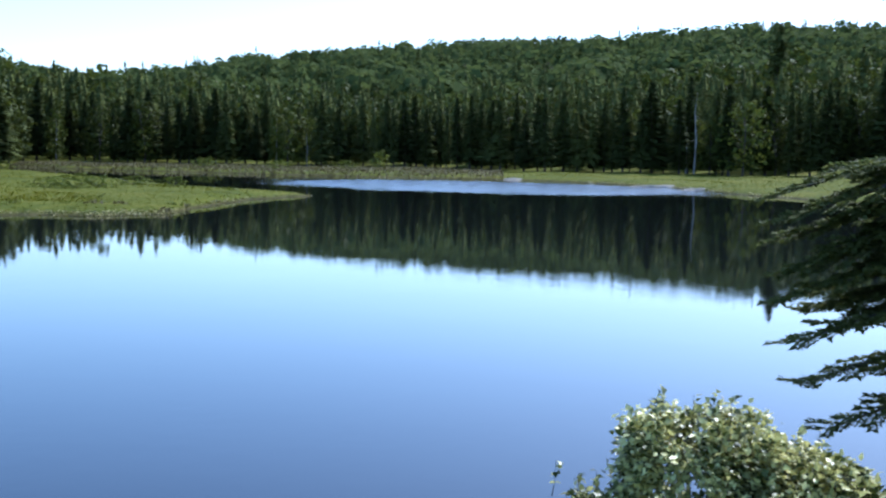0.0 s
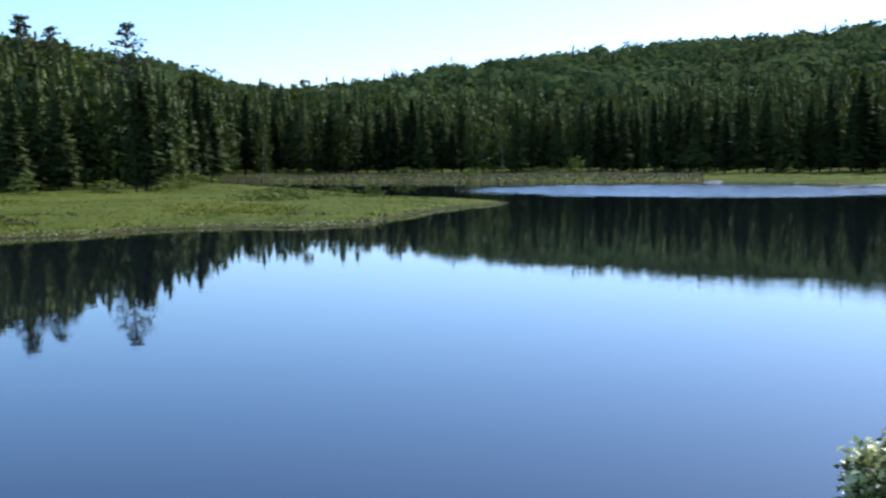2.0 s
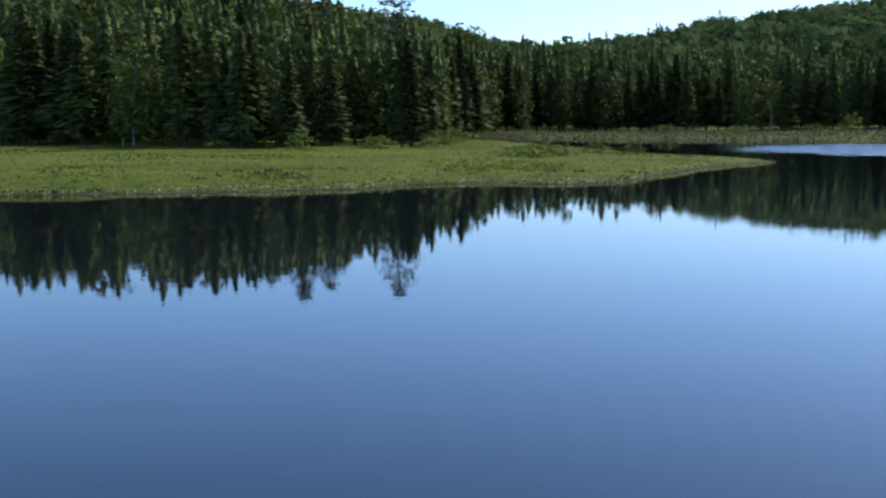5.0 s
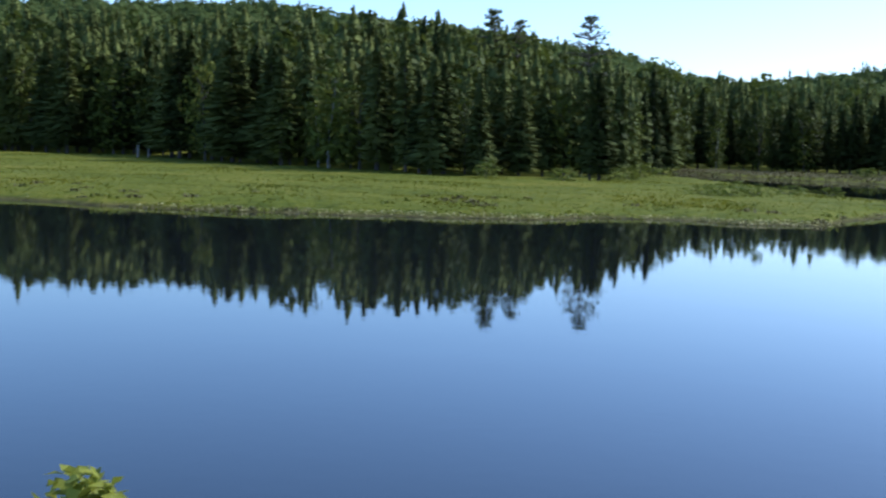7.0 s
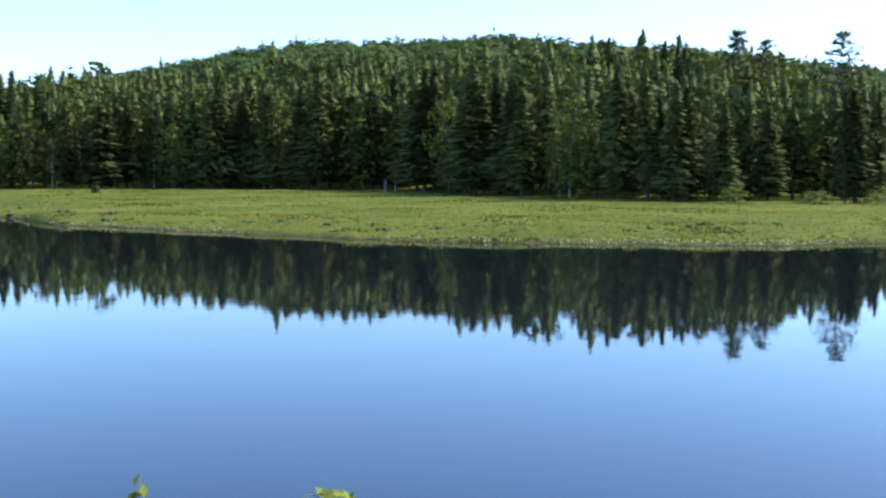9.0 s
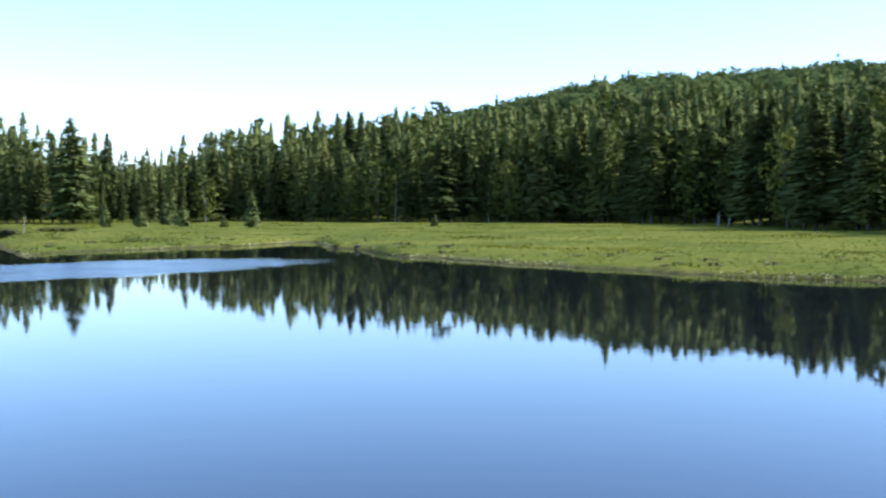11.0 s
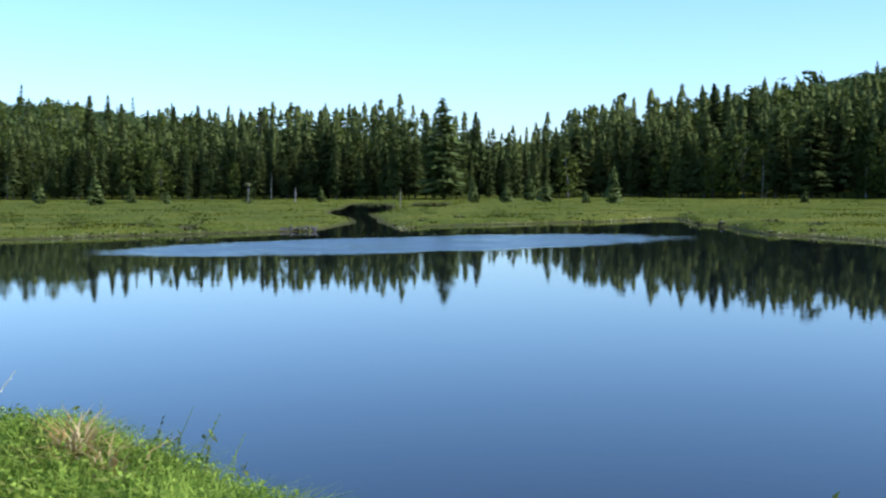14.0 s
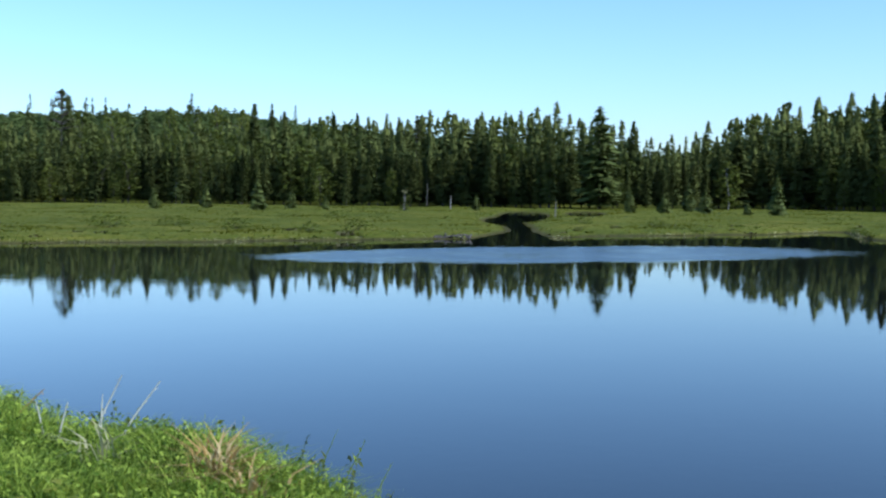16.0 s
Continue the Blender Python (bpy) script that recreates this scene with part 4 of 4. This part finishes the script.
def near_fir():
    """A young fir on the bank whose boughs hang out over the water."""
    g = np.random.RandomState(31)
    root = spot(29.5, 4.5, gz(29.5, 4.5) - 0.05)
    ob = new("young_fir")
    part("trunk", tube([(0, 0, 0), (0.02, 0.01, 1.4), (0.0, 0.03, 2.8), (0.01, 0.02, 4.2)], [0.06, 0.05, 0.03, 0.006], 8), BARK, ob)
    tips = [spot(a, d, EYE + d * math.tan(radians(e))) + Vector((0, -0.37, 0)) - root for a, e, d in
            [(16.5, -1.9, 4.7), (16.8, -3.1, 4.6), (16.4, -4.1, 4.9), (17.2, -5.5, 4.7), (16.8, -7.0, 4.6), (17.7, -9.0, 4.5), (18.2, -10.9, 4.6), (19.3, -13.0, 4.5), (20.5, -0.9, 4.9),
             (18.5, -2.1, 4.9), (19.0, -4.4, 4.6), (18.8, -6.4, 4.9), (19.8, -8.1, 4.6), (20.8, -3.5, 4.7), (20.9, 7.8, 4.9), (20.3, -5.5, 5.0),
             (17.6, -3.8, 4.8), (18.2, -5.2, 4.6), (17.9, -7.4, 4.8), (19.2, -7.3, 4.7), (20.0, -2.6, 4.6), (19.6, -6.0, 4.5), (20.8, -7.5, 4.8), (21.0, -5.0, 4.6), (21.2, -10.0, 4.8)]]
    for k in range(12):
        z, a = 0.5 + 3.6 * k / 12, k * 2.4
        r = 0.95 * (1 - z / 4.4) + 0.08
        w = Vector((math.cos(a), math.sin(a), 0))
        if w.dot(-root.normalized().cross(Vector((0, 0, 1)))) < 0.6:
            tips.append(w * r + Vector((0, 0, z - 0.15 * r)))
    for tip in tips:
        flat = Vector((tip.x, tip.y, 0))
        start = Vector((0, 0, max(0.3, tip.z + 0.22 * flat.length)))
        mid = start.lerp(tip, 0.55) + Vector((0, 0, 0.07 * flat.length))
        bough = part("bough", tube([tuple(start), tuple(mid), tuple(tip)], [0.014, 0.009, 0.003], 5), BARK, ob)
        pts, ways, faces = [], [], []
        ax = (tip - start).normalized()
        side = ax.cross(Vector((0, 0, 1))).normalized()
        twigs = 22
        for j in range(twigs):
            u = 0.22 + 0.78 * j / (twigs - 1)
            at = start.lerp(mid, u / 0.55) if u < 0.55 else mid.lerp(tip, (u - 0.55) / 0.45)
            sgn = 1 if j % 2 else -1
            ln = min(flat.length, 0.9) * (0.36 * (1 - u) + 0.12) * g.uniform(0.6, 1.2)
            way = (ax * 0.75 + side * sgn * 0.8 + Vector((0, 0, g.uniform(-0.3, 0.1)))).normalized()
            for q in range(int(ln / 0.010) + 3):
                t = q * 0.010
                for sg in (1, -1, 0):
                    pts.append(tuple(at + way * min(t, ln)))
                    nd = way * 0.8 + way.cross(Vector((0, 0, 1))) * sg * 0.9 + Vector((0, 0, 0.5 if sg == 0 else 0.15)) + Vector(g.normal(size=3) * 0.15)
                    ways.append(tuple(nd))
                    faces.append((g.normal() * 0.4, g.normal() * 0.4, 1))
        n = len(pts)
        part("needles", leaf_shapes(g, np.array(pts), np.array(ways), np.array(faces), g.uniform(0.024, 0.036, n), np.full(n, 0.009)), FIR_NEAR, bough)
    ob.matrix_basis = Matrix.Translation(root)
    tagged(ob, "young dark fir on the bank with drooping boughs", "fir tree")


near_fir()


def bank_plants():
    g = np.random.RandomState(41)
    n = 150000
    az = g.uniform(-124, -82, n)
    edge = BANK_EDGE(az)
    d = edge + 0.15 - 4.2 * g.uniform(0, 1, n) ** 1.2
    keep = (d > 3.2) & (d < 11)
    az, d = az[keep], d[keep]
    x, y = d * np.sin(np.radians(az)), d * np.cos(np.radians(az))
    base = np.stack([x, y, np.maximum(ground_z(az, d), 0) - 0.02], 1)
    lush = 0.5 + 0.5 * ripple(x, y, 0.35, 8.0)
    m = 42000
    v, f = blades(g, base[:m], g.uniform(0.10, 0.30, m) * (0.55 + 0.9 * lush[:m]) + 0.05, g.uniform(0.003, 0.008, m), g.uniform(0.3, 1.3, m))
    tagged(new("bank_grass", mesh_np("bank_grass", v, f, GRASS)), "lush green grass on the sunny bank", "grass", kind="stuff")
    # shorter turf round the place where one stands
    w = 9000
    az2, d2 = g.uniform(-82, 236, w), 0.5 + 5.5 * g.uniform(0, 1, w) ** 0.6
    az2 = np.where(az2 > 180, az2 - 360, az2)
    ok = d2 < BANK_EDGE(az2) - 0.1
    az2, d2 = az2[ok], d2[ok]
    b2 = np.stack([d2 * np.sin(np.radians(az2)), d2 * np.cos(np.radians(az2)), ground_z(az2, d2) - 0.02], 1)
    tagged(new("turf", mesh_np("turf", *blades(g, b2, g.uniform(0.04, 0.10, len(d2)), g.uniform(0.003, 0.008, len(d2)), g.uniform(0.4, 1.3, len(d2))), GRASS)), "short green turf on the bank", "grass", kind="stuff")
    k = slice(m, m + 13000)
    b = base[k] + np.stack([np.zeros(13000), np.zeros(13000), g.uniform(0.05, 0.27, 13000) + 0.08 * lush[k]], 1)
    way = g.normal(size=(13000, 3)) * [1, 1, 0.5]
    face = np.tile([0.2, 0.1, 1.0], (13000, 1)) + 0.4 * g.normal(size=(13000, 3))
    tagged(new("bank_herbs", mesh_np("bank_herbs", *leaf_shapes(g, b, way, face, g.uniform(0.02, 0.042, 13000), g.uniform(0.006, 0.012, 13000)), GRASS)),
           "small-leaved green herbs among the bank grass", "herbs", kind="stuff")


bank_plants()


def bank_weeds():
    """Taller dark weeds that fringe the bank's edge."""
    g = np.random.RandomState(43)
    n = 110
    az = g.uniform(-118, -91, n)
    d = BANK_EDGE(az) - g.uniform(0.1, 1.3, n)
    stems, leaves = [], []
    for a, r in zip(az, d):
        p = np.array(spot(float(a), float(r), max(gz(float(a), float(r)), 0.0)))
        h = g.uniform(0.16, 0.36)
        tip = p + [g.normal() * 0.09, g.normal() * 0.09, h]
        stems.append(tube([p - [0, 0, 0.03], (p + tip) / 2 + [0.01, 0, 0.02], tip], [0.003, 0.0025, 0.001], 4))
        for j in range(12):
            leaves.append(p + (tip - p) * g.uniform(0.35, 1.0))
    leaves = np.array(leaves)
    m = len(leaves)
    tagged(new("weed_stems", mesh_np("weed_stems", *gather(stems), SHRUB)), "thin green weed stems fringing the bank", "weeds", kind="stuff")
    tagged(new("weed_leaves", mesh_np("weed_leaves", *leaf_shapes(g, leaves, g.normal(size=(m, 3)) + [0, 0, 0.3], g.normal(size=(m, 3)) * 0.5 + [0, 0, 1], g.uniform(0.025, 0.06, m), g.uniform(0.006, 0.013, m)), SHRUB)),
           "small dark green leaves of weeds fringing the bank", "weeds", kind="stuff")


bank_weeds()


def stalk(az, el_top, d, lean, mat, label, thick=0.004, seed_head=False):
    """One bent stem with a few leaves or a seed head."""
    ob = new("plant_stalk")
    bz = max(gz(az, d), 0.0)
    top = EYE + d * math.tan(radians(el_top)) - bz
    side = spot(az + 90, 1)
    tip = side * lean + Vector((0, 0, top))
    part("stem", tube([(0, 0, -0.03), tuple(tip * 0.5 + Vector((0, 0, 0.06 * top))), tuple(tip)], [thick, thick * 0.8, thick * 0.35], 5), mat, ob)
    g = np.random.RandomState(int(abs(az) * 100) % 9999)
    n = 9 if seed_head else 5
    t = g.uniform(0.75, 1.0, n) if seed_head else g.uniform(0.2, 0.95, n)
    pts = np.array([tuple(tip * float(q)) for q in t])
    part("seed_head" if seed_head else "foliage", leaf_shapes(g, pts, g.normal(size=(n, 3)) + [0, 0, 0.8], g.normal(size=(n, 3)) * 0.4 + [0, 0, 1], g.uniform(0.012, 0.032, n), g.uniform(0.003, 0.006, n)), mat, ob)
    ob.matrix_basis = Matrix.Translation(spot(az, d, bz))
    tagged(ob, label, "plant stalk", "stalks on the bank")


PALE = "long pale dry grass stalk leaning over the water"
DARKS = "thin dark weed stalk at the bank's edge"
for az, el, d, lean, mat, head in [(-103.4, -8.7, 7.2, 0.32, PALE_STALK, False), (-104.3, -8.4, 7.4, 0.22, PALE_STALK, False), (-103.6, -9.2, 7.3, 0.02, PALE_STALK, False), (-105.9, -9.4, 7.5, -0.06, PALE_STALK, False), (-105.6, -9.5, 7.4, 0.08, PALE_STALK, False), 
                                   (-94.6, -10.9, 5.5, 0.2, GRASS, False), (-92.2, -12.3, 5.1, 0.2, GRASS, False), (-97.3, -10.3, 6.1, 0.04, GRASS, False), (-107.3, -8.7, 7.6, 0.05, GRASS, False),
                                   (-93.6, -11.4, 5.35, 0.22, GRASS, True), (-99.6, -10.2, 6.5, 0.1, GRASS, False), (-91.0, -13.0, 4.9, 0.05, GRASS, False),
                                   (-87.9, -15.6, 4.4, 0.06, DRY, True), (-84.0, -15.9, 4.0, 0.03, DRY, True), (-108.2, -8.9, 8.0, 0.3, DRY, True)]:
    stalk(az, el, d, lean, mat, DARKS if mat is GRASS else PALE, 0.0035 if mat is GRASS else 0.008 if mat is PALE_STALK else 0.006, head)


def tuft(az, d, mat, count, height, label, name, spread=0.045):
    g = np.random.RandomState(count)
    q = g.normal(size=(count, 3)) * [spread, spread, 0]
    ob = new(name, mesh_np(name, *blades(g, q, g.uniform(0.5, 1.1, count) * height, g.uniform(0.006, 0.012, count), g.uniform(0.3, 1.2, count)), mat))
    ob.matrix_basis = Matrix.Translation(spot(az, d, gz(az, d) - 0.02))
    tagged(ob, label, "grass tuft")


tuft(-98.2, 6.1, DRY, 130, 0.48, "straw-brown dead grass tuft on the green bank", "dead_grass_tuft")
tuft(-96.6, 5.8, DRY, 50, 0.42, "small reddish dead grass tuft on the bank", "dead_grass_tuft")
tuft(-103.5, 6.6, STRAW, 30, 0.45, "few straw-coloured blades in the bank grass", "dead_grass_tuft")


def herb(az, d, count, leaf_len, label):
    """A rosette of broad leaves on short stalks."""
    g = np.random.RandomState(int(-az * 10))
    ob = new("broadleaf_herb")
    a = np.arange(count) * 2.4
    way = np.stack([np.cos(a), np.sin(a), g.uniform(0.2, 0.9, count)], 1)
    base = way * 0.05 + np.stack([np.zeros(count), np.zeros(count), g.uniform(0.12, 0.26, count)], 1)
    part("woody_stem", gather([tube([(0, 0, 0), tuple(b * [0.4, 0.4, 0.6]), tuple(b)], [0.003, 0.0025, 0.002], 4) for b in base]), GRASS, ob)
    for b, w in zip(base, way):
        part("leaf", leaf_shapes(g, b[None], w[None] * [1, 1, 0.3], np.array([[0.1, 0.1, 1.0]]), np.array([leaf_len * g.uniform(0.7, 1.2)]), np.array([leaf_len * 0.34])), YELLOW_LEAF, ob)
    ob.matrix_basis = Matrix.Translation(spot(az, d, gz(az, d) - 0.02))
    tagged(ob, label, "herb", "broad-leaved herbs on the bank")


for az, d in [(-96.2, 5.1), (-97.4, 5.0), (-104.5, 5.6), (-106.0, 5.5), (-93.0, 4.7), (-101.0, 5.4)]:
    herb(az, d, 9, 0.08, "light green broad-leaved herb in the bank grass")
